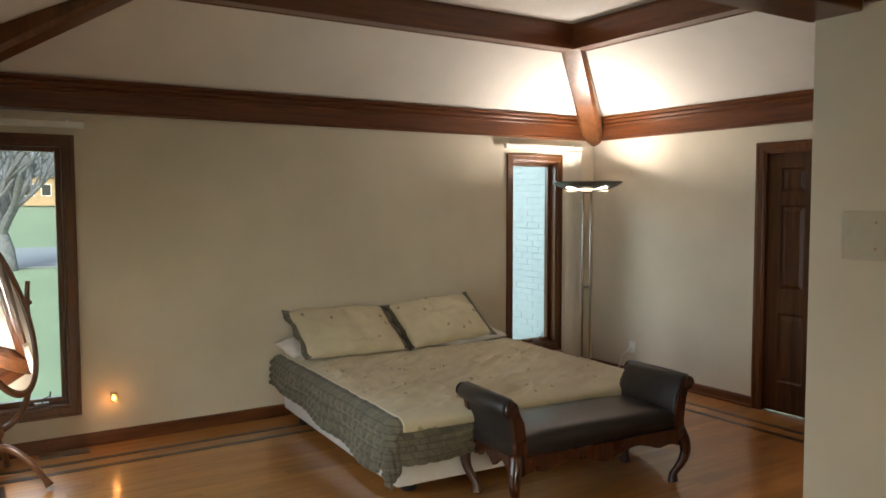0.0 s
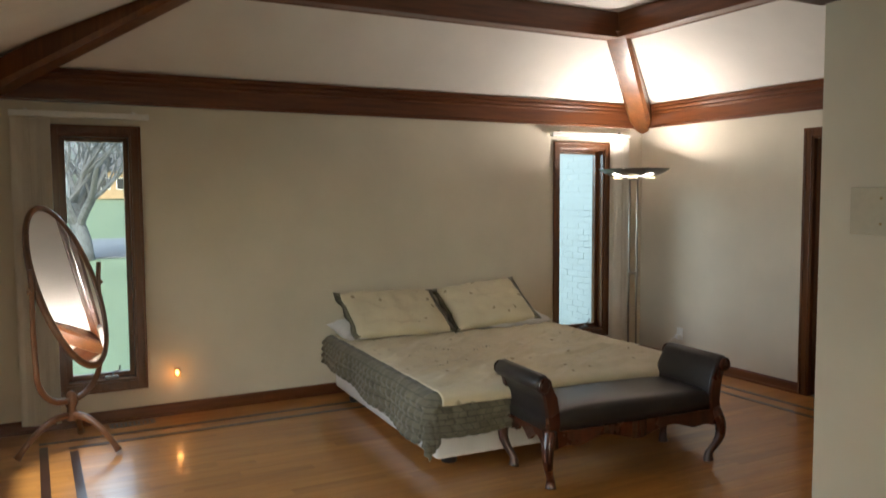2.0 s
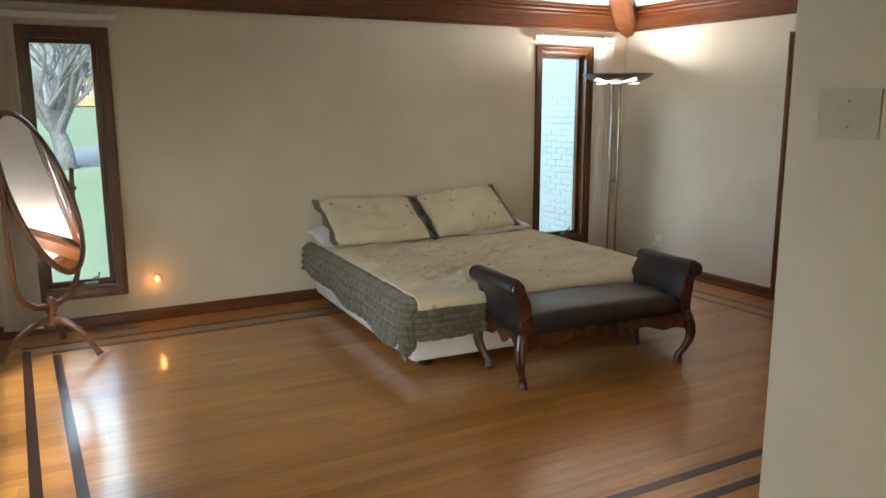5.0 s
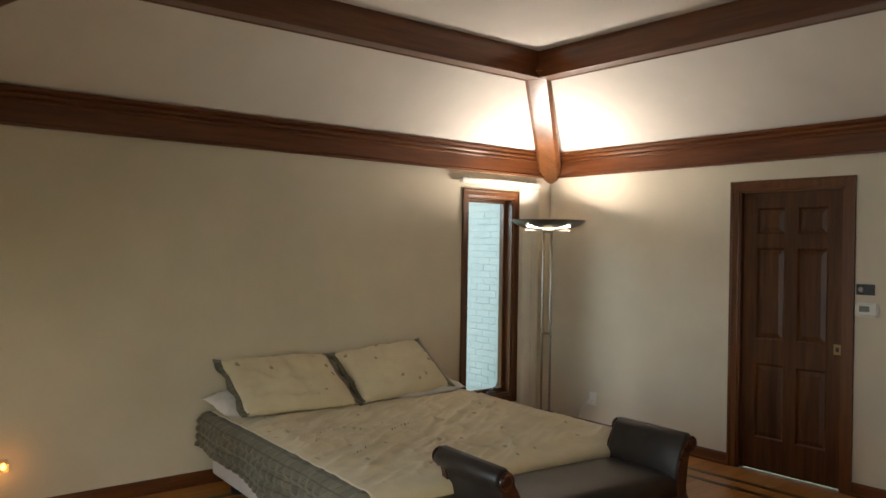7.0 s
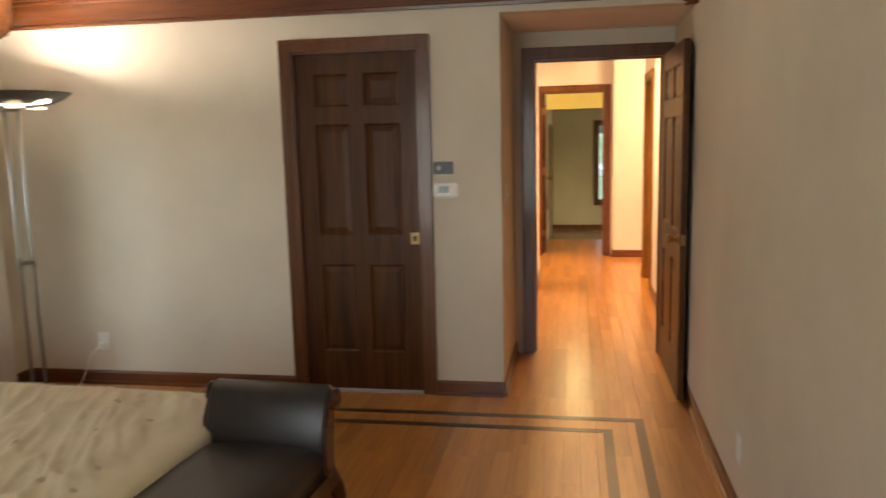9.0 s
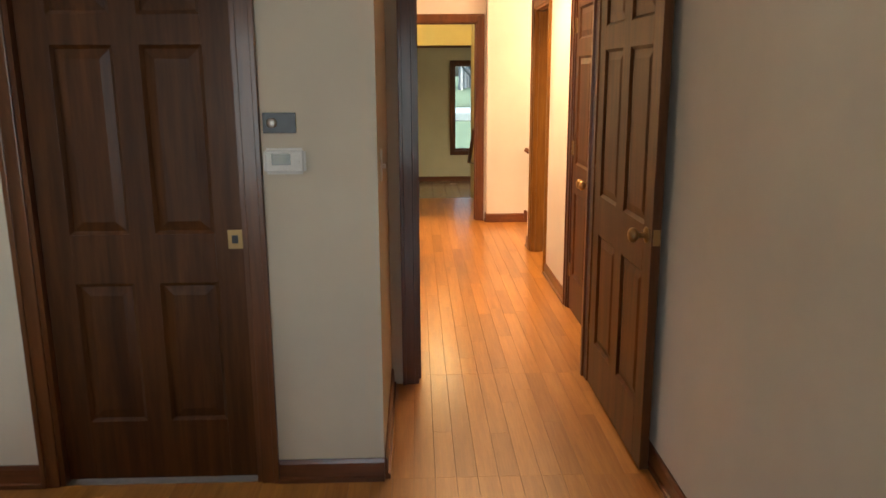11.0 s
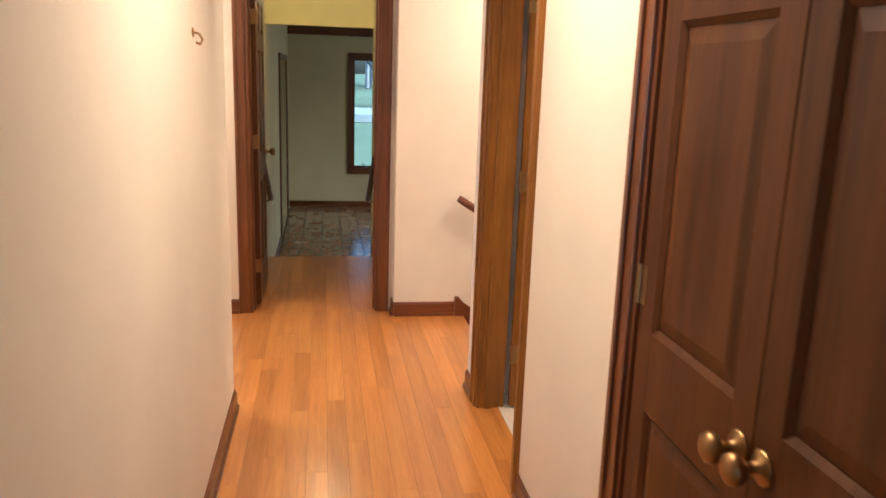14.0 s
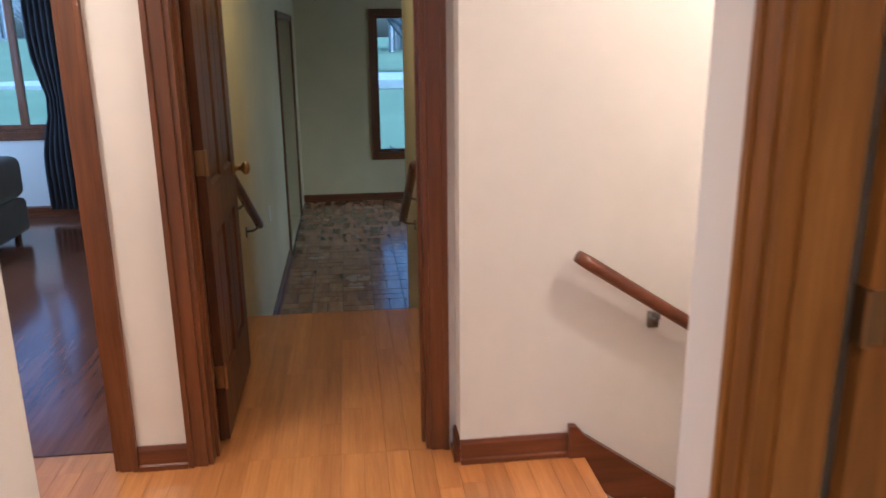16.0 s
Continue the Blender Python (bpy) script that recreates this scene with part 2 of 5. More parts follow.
# ---------------------------------------------------------------- walls
wall("wall_north", "x", YN, YN + 0.18, XW - 0.12, XE + 0.12, 0, TOP, [WIN_L, WIN_R], WALL, "cream painted bedroom wall with two tall narrow windows")
wall("wall_east", "y", XE, XE + 0.12, NOOK_Y, YN, 0, TOP, [(*DA, 0, 2.05)], WALL, "cream painted bedroom wall with a closed door")
wall("wall_east_header", "y", XE, XE + 0.12, YS, NOOK_Y, 2.215, TOP, [], WALL, "cream painted wall above the door nook")
wall("wall_nook", "x", NOOK_Y, NOOK_Y + 0.12, XE + 0.12, DOOR_X + 0.02, 0, 2.6, [], WALL, "cream painted side of the door nook")
wall("wall_partition", "x", YS - 0.13, YS, XP, DOOR_X + 0.02, 0, TOP, [], WALL, "cream painted partition beside the bedroom door")
wall("wall_partition_end", "y", XP, XP + 0.13, -2.2, YS - 0.13, 0, TOP, [], WALL, "cream painted wall of the sitting area")
wall("wall_west", "y", XW - 0.12, XW, YS - 0.16, YN, 0, TOP, [(2.75, 5.05, 0.4, 2.0)], WALL, "cream painted bedroom side wall with an assumed wide window")
wall("wall_sitting_west", "y", -2.0, -1.88, -2.2, YS - 0.16, 0, TOP, [], WALL, "cream painted sitting area side wall")
wall("wall_sitting_north", "x", YS - 0.16, YS - 0.02, -2.0, XW - 0.12, 0, TOP, [], WALL, "cream painted return wall of the sitting area")
wall("wall_sitting_south", "x", -2.32, -2.2, -2.0, XP + 0.13, 0, TOP, [(-1.2, 1.6, 0.3, 2.05)], WALL, "cream painted sitting area wall with an assumed wide window")
wall("wall_bedroom_door", "y", DOOR_X + 0.02, DOOR_X + 0.13, HS - 0.12, NOOK_Y + 0.12, 0, 2.6, [(*DB_, 0, 2.05)], WALL, "painted wall round the open bedroom door")
wall("wall_hall_north", "x", HN, HN + 0.12, DOOR_X + 0.13, HEND, 0, 2.6, [], HALLWALL, "pale painted hall wall")
wall("wall_hall_south", "x", HS - 0.12, HS, DOOR_X + 0.13, 9.70, 0, 2.6, [(*CLOSET, 0, 2.05), (*DD, 0, 2.05)], HALLWALL, "pale painted hall wall with closet and bathroom doors")
wall("wall_landing_west", "y", HEND - 0.12, HEND, HN + 0.12, 5.2, 0, 2.6, [], HALLWALL, "pale painted landing side wall")
wall("wall_landing_north", "x", 5.2, 5.32, HEND - 0.12, XC + 0.13, 0, 2.6, [], HALLWALL, "pale painted landing end wall")
wall("wall_end", "y", XC, XC + 0.13, JOG, 5.2, 0, 2.6, [(*DC, 0, 2.05), (*DE, 0, 2.05)], HALLWALL, "pale painted wall with two doorways")
wall("wall_stair", "y", XSTAIR, XC + 0.13, -2.4, JOG, -2.8, 2.6, [], HALLWALL, "pale painted stairwell wall with a handrail")
wall("wall_stair_west", "y", 9.58, 9.70, -2.4, HS - 0.12, -2.8, 2.6, [], HALLWALL, "pale painted stairwell partition")
wall("wall_stair_foot", "x", -2.52, -2.4, 9.58, XC + 0.13, -2.8, 2.6, [], HALLWALL, "pale painted wall at the stair foot")
wall("wall_bath_back", "x", -0.72, -0.6, 7.9, 9.58, 0, 2.6, [], HALLWALL, "pale painted bathroom wall")
wall("wall_bath_side", "y", 7.9, 8.02, -0.6, HS - 0.12, 0, 2.6, [], HALLWALL, "pale painted bathroom side wall")
wall("wall_passage_north", "x", PN, PN + 0.12, XC + 0.13, SX + 0.18, -0.6, 2.6, [(15.62, 17.3, SZ, 1.63)], OLIVE, "pale yellow passage wall with a handrail and a doorway")
wall("wall_passage_south", "x", PS - 0.12, PS, XC + 0.13, 13.6, -0.6, 2.6, [], OLIVE, "pale yellow passage wall with a handrail")
wall("wall_study_west", "y", 13.48, 13.6, -1.6, PS - 0.12, -0.6, 2.6, [], OLIVE, "pale study return wall")
wall("wall_study_south", "x", -1.72, -1.6, 13.48, SX + 0.18, -0.6, 2.6, [(14.6, 16.6, 0.2, 1.7)], OLIVE, "pale study side wall with an assumed window")
wall("wall_study_far", "y", SX, SX + 0.18, -1.6, PN, -0.6, 2.6, [(1.50, 2.06, 0.035, 1.72)], OLIVE, "pale study wall with a narrow window")
wall("wall_lounge_far", "y", 15.3, 15.48, PN + 0.12, 7.6, -0.1, 2.6, [(4.86, 6.9, 0.72, 2.2)], HALLWALL, "pale lounge wall with a wide window")
wall("wall_lounge_north", "x", 7.6, 7.72, XC, 15.48, -0.1, 2.6, [(12.0, 14.4, 0.7, 2.1)], HALLWALL, "pale lounge side wall with an assumed window")
wall("wall_lounge_west", "y", XC + 0.001, XC + 0.13, 5.32, 7.6, -0.1, 2.6, [], HALLWALL, "pale lounge return wall")
wall("wall_study_back", "x", 4.3, 4.4, 15.48, SX + 0.18, -0.6, 2.6, [], OLIVE, "pale wall behind the study doorway")
wall("wall_study_back_side", "y", SX + 0.05, SX + 0.18, PN + 0.12, 4.3, -0.6, 2.6, [], OLIVE, "pale end wall behind the study doorway")
wall("passage_header", "y", 13.48, 13.6, PS, PN, 1.90, 2.6, [], YELLOW, "yellow painted header over the steps")

# ---------------------------------------------------------------- ceilings
IX0, IX1, IY0, IY1, IZ = 1.09, 4.695, 2.55, 5.38, 2.915
BAND0, BAND1 = 2.25, 2.475
bm = bmesh.new()
o = [(XW, YS), (XE, YS), (XE, YN), (XW, YN)]
i_ = [(IX0, IY0), (IX1, IY0), (IX1, IY1), (IX0, IY1)]
for k in range(4):
    a, b = o[k], o[(k + 1) % 4]
    c, d = i_[(k + 1) % 4], i_[k]
    quad_prism(bm, [(*a, BAND1 - 0.02), (*b, BAND1 - 0.02), (*c, IZ + 0.03), (*d, IZ + 0.03)], 0.05)
box(bm, IX0 + 0.1, IX1 - 0.1, IY0 + 0.1, IY1 - 0.1, 3.12, 3.18)
box(bm, XW, XE, YS, YN, 3.24, 3.29)
tagged(part("ceiling", bm, CEIL), "white sloping tray ceiling with a raised flat middle", "ceiling", kind="structure")
tagged(part("ceiling_sitting", boxes((-2.0, XP + 0.13, -2.3, YS - 0.17, 2.62, 2.7)), CEIL), "white sitting area ceiling", "ceiling", kind="structure")
tagged(part("ceiling_nook", boxes((XE + 0.12, DOOR_X + 0.02, YS, NOOK_Y, 2.215, 2.3)), CEIL), "white nook soffit", "ceiling", kind="structure")
tagged(part("ceiling_hall", boxes((DOOR_X + 0.13, XC, HS, HN, 2.40, 2.48), (HEND, XC, HN, 5.2, 2.40, 2.48), (9.70, XSTAIR, -2.4, HS, 2.40, 2.48), (8.02, 9.58, -0.6, HS - 0.12, 2.40, 2.48)), CEIL), "white hall ceiling", "ceiling", kind="structure")
tagged(part("ceiling_far", boxes((XC + 0.13, 13.6, PS, PN, 2.40, 2.48), (13.6, SX, -1.6, PN, 2.30, 2.4), (XC + 0.13, 15.3, PN + 0.12, 7.6, 2.40, 2.48), (15.48, SX + 0.05, PN + 0.12, 4.3, 2.3, 2.4)), CEIL), "white ceiling of the far rooms", "ceiling", kind="structure")

# ---------------------------------------------------------------- exposed timber
BANDP = [(0, BAND0), (0.028, BAND0), (0.030, 2.268), (0.022, 2.275), (0.022, 2.385), (0.034, 2.392), (0.034, 2.405), (0.026, 2.411), (0.042, 2.428), (0.042, 2.44), (0.034, 2.446), (0.056, 2.462), (0.056, BAND1), (0, BAND1)]


def band(name, start, turn, length, mat, label="reddish brown wooden cornice band with stepped moulding"):
    p = part(name, extrude([(-d, z) for d, z in BANDP], length, pose(start[0], start[1], 0, 0, 0, turn)), mat)
    return tagged(p, label, "cornice", kind="structure")


band("trim_band_north", (XW, YN), 0, XE - XW, CHERRY_X)
band("trim_band_east", (XE, YN), -90, YN - YS, CHERRY_Y)
band("trim_band_west", (XW, YS), 90, YN - YS, CHERRY_Y)
band("trim_band_partition", (XE, YS), 180, XE - XP, CHERRY_X)
band("trim_band_sitting", (XP, YS - 0.17), -90, 3.9, CHERRY_Y)
# header beam over the opening to the sitting area
bm = boxes((XW, XP + 0.02, YS - 0.15, YS + 0.03, 2.232, BAND1 + 0.02), bevel=0.006)
box(bm, XW, XP, YS + 0.03, YS + 0.055, 2.40, BAND1, 0.004)
box(bm, XW, XP - 0.06, YS - 0.2, YS - 0.15, 2.42, BAND1 + 0.02, 0.004)
tagged(part("header_beam", bm, CHERRY_X), "dark reddish brown wooden beam across the opening", "beam", kind="structure")
# beams round the raised tray
T = 0.125
for nm, r, mt in (("tray_beam_north", (IX0, IX1, IY1 - T, IY1, IZ, 3.14), CHERRY_X), ("tray_beam_south", (IX0, IX1, IY0, IY0 + T, IZ, 3.14), CHERRY_X),
                  ("tray_beam_west", (IX0, IX0 + T, IY0 + T, IY1 - T, IZ, 3.14), CHERRY_Y), ("tray_beam_east", (IX1 - T, IX1, IY0 + T, IY1 - T, IZ, 3.14), CHERRY_Y)):
    bm = boxes(r, bevel=0.006)
    x0, x1, y0, y1, z0, z1 = r
    if mt is CHERRY_X:
        s = 1 if "north" in nm else -1
        yy = y1 if s > 0 else y0
        box(bm, x0 - 0.02, x1 + 0.02, min(yy, yy + s * 0.02), max(yy, yy + s * 0.02), z0 - 0.004, z0 + 0.026, 0.004)
    else:
        s = 1 if "east" in nm else -1
        xx = x1 if s > 0 else x0
        box(bm, min(xx, xx + s * 0.02), max(xx, xx + s * 0.02), y0, y1, z0 - 0.004, z0 + 0.026, 0.004)
    tagged(part(nm, bm, mt), "dark reddish brown wooden beam round the raised ceiling", "beam", kind="structure")


def hip(corner, inner):
    """A bevelled box beam from a wall corner up to the tray."""
    a, b = Vector((*corner, 2.30)), Vector((*inner, IZ + 0.045))
    d = b - a
    flat = Vector((d.x, d.y, 0))
    yaw = math.atan2(d.y, d.x)
    pitch = math.atan2(d.z, flat.length)
    w, h, c = 0.1, 0.078, 0.028
    prof = [(-w, h), (-w, -h + c), (-w + c, -h), (w - c, -h), (w, -h + c), (w, h)]
    m = Matrix.Translation(a) @ Matrix.Rotation(yaw, 4, "Z") @ Matrix.Rotation(-pitch, 4, "Y")
    bm = extrude(prof, d.length + 0.04, m @ Matrix.Translation((0.10, 0, 0)))
    # rounded foot
    foot = extrude([(-w + 0.006, 0.05), (-w + 0.006, -0.045), (-w + 0.04, -0.075), (w - 0.04, -0.075), (w - 0.006, -0.045), (w - 0.006, 0.05)], 0.2, m @ Matrix.Translation((-0.06, 0, 0)))
    me = bpy.data.meshes.new("tmp")
    foot.to_mesh(me)
    foot.free()
    bm.from_mesh(me)
    bpy.data.meshes.remove(me)
    return tagged(part("hip_beam", bm, CHERRY_Z), "reddish brown bevelled wooden beam rising from the room corner", "beam", "hip beams", "structure")


hip((XE - 0.02, YN - 0.02), (IX1 - 0.03, IY1 - 0.03))
hip((XW + 0.02, YN - 0.02), (IX0 + 0.03, IY1 - 0.03))
hip((XE - 0.02, YS + 0.02), (IX1 - 0.03, IY0 + 0.03))
hip((XW + 0.02, YS + 0.02), (IX0 + 0.03, IY0 + 0.03))

# ---------------------------------------------------------------- baseboards
BASEP = [(0, 0), (0.022, 0), (0.022, 0.018), (0.013, 0.022), (0.013, 0.075), (0.007, 0.09), (0, 0.09)]


def baseboard(start, turn, length, mat, z=0.0):
    p = part("baseboard", extrude([(-d, h + z) for d, h in BASEP], length, pose(start[0], start[1], 0, 0, 0, turn)), mat)
    return tagged(p, "dark stained wooden baseboard", "baseboard", kind="structure")


baseboard((XW, YN), 0, XE - XW, CHERRY_X)
baseboard((XE, YN), -90, YN - DA[1] - 0.067, CHERRY_Y)
baseboard((XE, DA[0] - 0.067), -90, DA[0] - 0.067 - NOOK_Y, CHERRY_Y)
baseboard((XE, NOOK_Y), 0, DOOR_X - XE, CHERRY_X)
baseboard((XW, YS), 90, YN - YS, CHERRY_Y)
baseboard((DOOR_X, YS), 180, DOOR_X - XP + 0.02, CHERRY_X)
baseboard((XP, YS), -90, 4.1, CHERRY_Y)
baseboard((DOOR_X + 0.2, HN), 0, HEND - DOOR_X - 0.2, CHERRY_X)
baseboard((HEND, HN), 90, 2.3, CHERRY_Y)
baseboard((DD[0] - 0.067, HS), 180, DD[0] - CLOSET[1] - 0.134, CHERRY_X)
baseboard((9.70, HS), 180, 9.70 - DD[1] - 0.067, CHERRY_X)
baseboard((XC, DE[0] - 0.067), -90, DE[0] - DC[1] - 0.134, CHERRY_Y)
baseboard((XSTAIR, JOG), -90, JOG - 1.66, CHERRY_Y)
baseboard((XC, JOG), 180, XC - XSTAIR, CHERRY_X)
baseboard((XC + 0.2, PN), 0, 1.2, CHERRY_X)
baseboard((13.05, PN), 0, 2.5, CHERRY_X, SZ)
baseboard((SX, PN), -90, 4.5, CHERRY_Y, SZ)
baseboard((15.3, 7.5), -90, 4.3, CHERRY_Y)
band_far = part("trim_band_study", boxes((SX - 0.05, SX, -1.6, PN, 2.02, 2.14), bevel=0.005), CHERRY_Y)
tagged(band_far, "dark wooden band on the study wall", "cornice", kind="structure")


# ---------------------------------------------------------------- doors
def casing(name, axis, face, out, a0, a1, top, mat, width=0.066, sill=False, z0=0.0, thing=None, right=True):
    """Moulded trim round an opening on the face of a wall; out is +1 or -1, the way the face looks."""
    bm = bmesh.new()
    d1, d2 = face + out * 0.014, face + out * 0.022
    rows = [(a0 - width, a0, z0, top + width), (a1, a1 + width, z0, top + width), (a0, a1, top, top + width)]
    if not right:
        rows[0] = (YS + 0.002, a0, z0, top + width)
    for p, q, s0, s1 in rows:
        lo, hi = min(face - out * 0.002, d1), max(face - out * 0.002, d1)
        box(bm, *((p, q, lo, hi) if axis == "x" else (lo, hi, p, q)), s0, s1, 0.003)
    lip = width * 0.3
    for p, q, s0, s1 in [(a0 - width if right else YS + 0.002, a0 - width + lip if right else YS + 0.02, z0, top + width), (a1 + width - lip, a1 + width, z0, top + width), (a0 - width + lip if right else YS + 0.02, a1 + width - lip, top + width - lip, top + width)]:
        lo, hi = min(d1, d2), max(d1, d2)
        box(bm, *((p, q, lo, hi) if axis == "x" else (lo, hi, p, q)), s0, s1, 0.003)
    ob = part(name, bm, mat, thing)
    return ob if thing else tagged(ob, "dark stained moulded door casing", "door casing", kind="structure")


def jamb(axis, c0, c1, a0, a1, top, mat, stop=0.5):
    """Lining of a doorway, with its stop."""
    bm = bmesh.new()
    s0 = c0 + (c1 - c0) * stop
    for p, q, r0, r1 in ((a0, a0 + 0.018, 0, top), (a1 - 0.018, a1, 0, top), (a0 + 0.018, a1 - 0.018, top - 0.018, top)):
        box(bm, *((p, q, c0, c1) if axis == "x" else (c0, c1, p, q)), r0, r1)
    for p, q, r0, r1 in ((a0 + 0.018, a0 + 0.03, 0, top - 0.018), (a1 - 0.03, a1 - 0.018, 0, top - 0.018), (a0 + 0.03, a1 - 0.03, top - 0.03, top - 0.018)):
        box(bm, *((p, q, s0, s0 + 0.035) if axis == "x" else (s0, s0 + 0.035, p, q)), r0, r1)
    return tagged(part("door_jamb", bm, mat), "stained wooden door jamb with a stop", "door jamb", kind="structure")


def panel_mesh(w, h, d=0.018):
    """A raised and fielded door panel, centred, both faces."""
    bm = bmesh.new()
    box(bm, -w / 2, w / 2, -0.005, 0.005, -h / 2, h / 2)
    for s in (1, -1):
        m = min(0.035, w * 0.18)
        outer = [bm.verts.new((x * (w / 2 - 0.012), s * 0.005, z * (h / 2 - 0.012))) for x, z in ((-1, -1), (1, -1), (1, 1), (-1, 1))]
        inner = [bm.verts.new((x * (w / 2 - 0.012 - m), s * 0.0135, z * (h / 2 - 0.012 - m))) for x, z in ((-1, -1), (1, -1), (1, 1), (-1, 1))]
        for k in range(4):
            bm.faces.new((outer[k], outer[(k + 1) % 4], inner[(k + 1) % 4], inner[k]))
        bm.faces.new(inner)
    return bm


def knob_mesh(at, out):
    """A turned knob with its rose, standing out along local y."""
    prof = [(0.030, 0), (0.031, 0.004), (0.026, 0.008), (0.012, 0.011), (0.010, 0.030), (0.016, 0.036), (0.026, 0.044), (0.029, 0.054), (0.026, 0.063), (0.016, 0.069), (0.004, 0.071)]
    return lathe(prof, 18, at, Matrix.Rotation(radians(-90 if out > 0 else 90), 3, "X"))


def panel_door(name, m, w, label, mat=DOORWOOD, columns=2, knobs=(1, -1), knob_at=None, hinges=0, hinge_side=-1, metal=BRASS, h=2.02, latch=False, mullion=0.045, knob_z=0.925):
    """A panelled leaf; local x runs from the hinge edge, y across its thickness."""
    t = 0.0175
    st = 0.105 if columns == 2 else 0.075
    rails = [(0, 0.235), (0.775, 0.955), (1.615, 1.715), (h - 0.115, h)]
    cols = [(st, w / 2 - mullion), (w / 2 + mullion, w - st)] if columns == 2 else [(st, w - st)]
    bm = boxes((0, st, -t, t, 0, h), (w - st, w, -t, t, 0, h), bevel=0.002)
    for z0, z1 in rails:
        box(bm, st, w - st, -t, t, z0, z1)
    if columns == 2:
        for (_, z0), (z1, _) in zip(rails, rails[1:]):
            box(bm, cols[0][1], cols[1][0], -t, t, z0, z1)
    # sticking: a small sloped lip round each panel
    for x0, x1 in cols:
        for (_, z0), (z1, _) in zip(rails, rails[1:]):
            for s in (1, -1):
                o_ = [(x0, z0), (x1, z0), (x1, z1), (x0, z1)]
                n_ = [(x0 + 0.013, z0 + 0.013), (x1 - 0.013, z0 + 0.013), (x1 - 0.013, z1 - 0.013), (x0 + 0.013, z1 - 0.013)]
                a = [bm.verts.new((p, s * (t - 0.001), q)) for p, q in o_]
                b = [bm.verts.new((p, s * 0.007, q)) for p, q in n_]
                for k in range(4):
                    bm.faces.new((a[k], a[(k + 1) % 4], b[(k + 1) % 4], b[k]))
    leaf = part(name, bm, mat)
    tagged(leaf, label, "door", kind="structure")
    for x0, x1 in cols:
        for (_, z0), (z1, _) in zip(rails, rails[1:]):
            pm = panel_mesh(x1 - x0, z1 - z0)
            bmesh.ops.transform(pm, matrix=Matrix.Translation(((x0 + x1) / 2, 0, (z0 + z1) / 2)), verts=pm.verts)
            part("panel", pm, mat, leaf)
    kx = w - 0.06 if knob_at is None else knob_at
    for s in knobs:
        part("knob", knob_mesh((kx, s * t, knob_z), s), metal, leaf, "aged brass knob", True)
    if latch:
        part("latch_plate", boxes((w - 0.001, w + 0.002, -0.013, 0.013, 0.895, 0.955)), metal, leaf, "brass latch plate")
    for z in (0.255, 1.05, 1.80)[:hinges]:
        hb = lathe([(0.007, -0.045), (0.007, 0.045)], 10, (-0.004, hinge_side * (t + 0.004), z))
        box(hb, -0.003, -0.0005, -t, t, z - 0.044, z + 0.044)
        box(hb, 0.0, 0.03, hinge_side * t, hinge_side * (t + 0.002), z - 0.044, z + 0.044)
        part("hinge", hb, metal, leaf, "brass butt hinge")
    leaf.matrix_world = m
    return leaf


# closed door in the bedroom's east wall (pocket style pull)
casing("door_casing", "y", XE, -1, *DA, 2.05, CHERRY_Z)
jamb("y", XE - 0.004, XE + 0.12, *DA, 2.05, CHERRY_Z, 0.55)
d = panel_door("door_1", pose(XE + 0.045, DA[1] - 0.02, 0.012, 0, 0, -90), 0.722, "closed dark cherry six-panel door with a square pull", knobs=())
part("pull_plate", boxes((0.664, 0.716, -0.021, -0.0172, 0.90, 0.97), bevel=0.0015), BRASS, d, "square brass flush pull plate")
# raised black slab paints in the shade of the recess
part("pull_dark_slab", boxes((0.679, 0.701, -0.0225, -0.0205, 0.92, 0.95)), BLACK, d, "black slab standing in for the pull recess")

# open bedroom door, folded back into the nook
casing("door_casing", "y", DOOR_X + 0.02, -1, *DB_, 2.05, CHERRY_Z, 0.062, right=False)
casing("door_casing", "y", DOOR_X + 0.13, 1, *DB_, 2.05, CHERRY_Z, 0.058)
jamb("y", DOOR_X + 0.016, DOOR_X + 0.134, *DB_, 2.05, CHERRY_Z, 0.55)
panel_door("door_2", pose(DOOR_X - 0.015, 1.915, 0.012, 0, 0, 180.4), 0.90, "open dark stained six-panel bedroom door with a brass knob", knobs=(-1,), hinges=3, hinge_side=1, latch=True, mullion=0.055)

# closet pair in the hall
casing("door_casing", "x", HS, 1, *CLOSET, 2.05, CHERRY_Z)
jamb("x", HS - 0.12, HS + 0.004, *CLOSET, 2.05, CHERRY_Z, 0.1)
CW = (CLOSET[1] - CLOSET[0] - 0.046) / 2
panel_door("door_3", pose(CLOSET[1] - 0.021, HS - 0.021, 0.012, 0, 0, 180), CW, "closed narrow stained closet door with a brass knob", columns=1, knobs=(-1,), knob_at=CW - 0.035, knob_z=0.885, hinges=3, hinge_side=-1)
panel_door("door_4", pose(CLOSET[0] + 0.021, HS - 0.021, 0.012), CW, "closed narrow stained closet door with a brass knob", columns=1, knobs=(1,), knob_at=CW - 0.035, knob_z=0.885, hinges=3, hinge_side=1)

# bathroom door standing open
casing("door_casing", "x", HS, 1, *DD, 2.05, OAKCASE)
jamb("x", HS - 0.124, HS + 0.004, *DD, 2.05, OAKCASE, 0.45)
panel_door("door_5", pose(DD[1] - 0.02, HS - 0.148, 0.012, 0, 0, -91), 0.70, "open golden stained bathroom door with brass hinges", OAKCASE, hinges=3, hinge_side=-1)

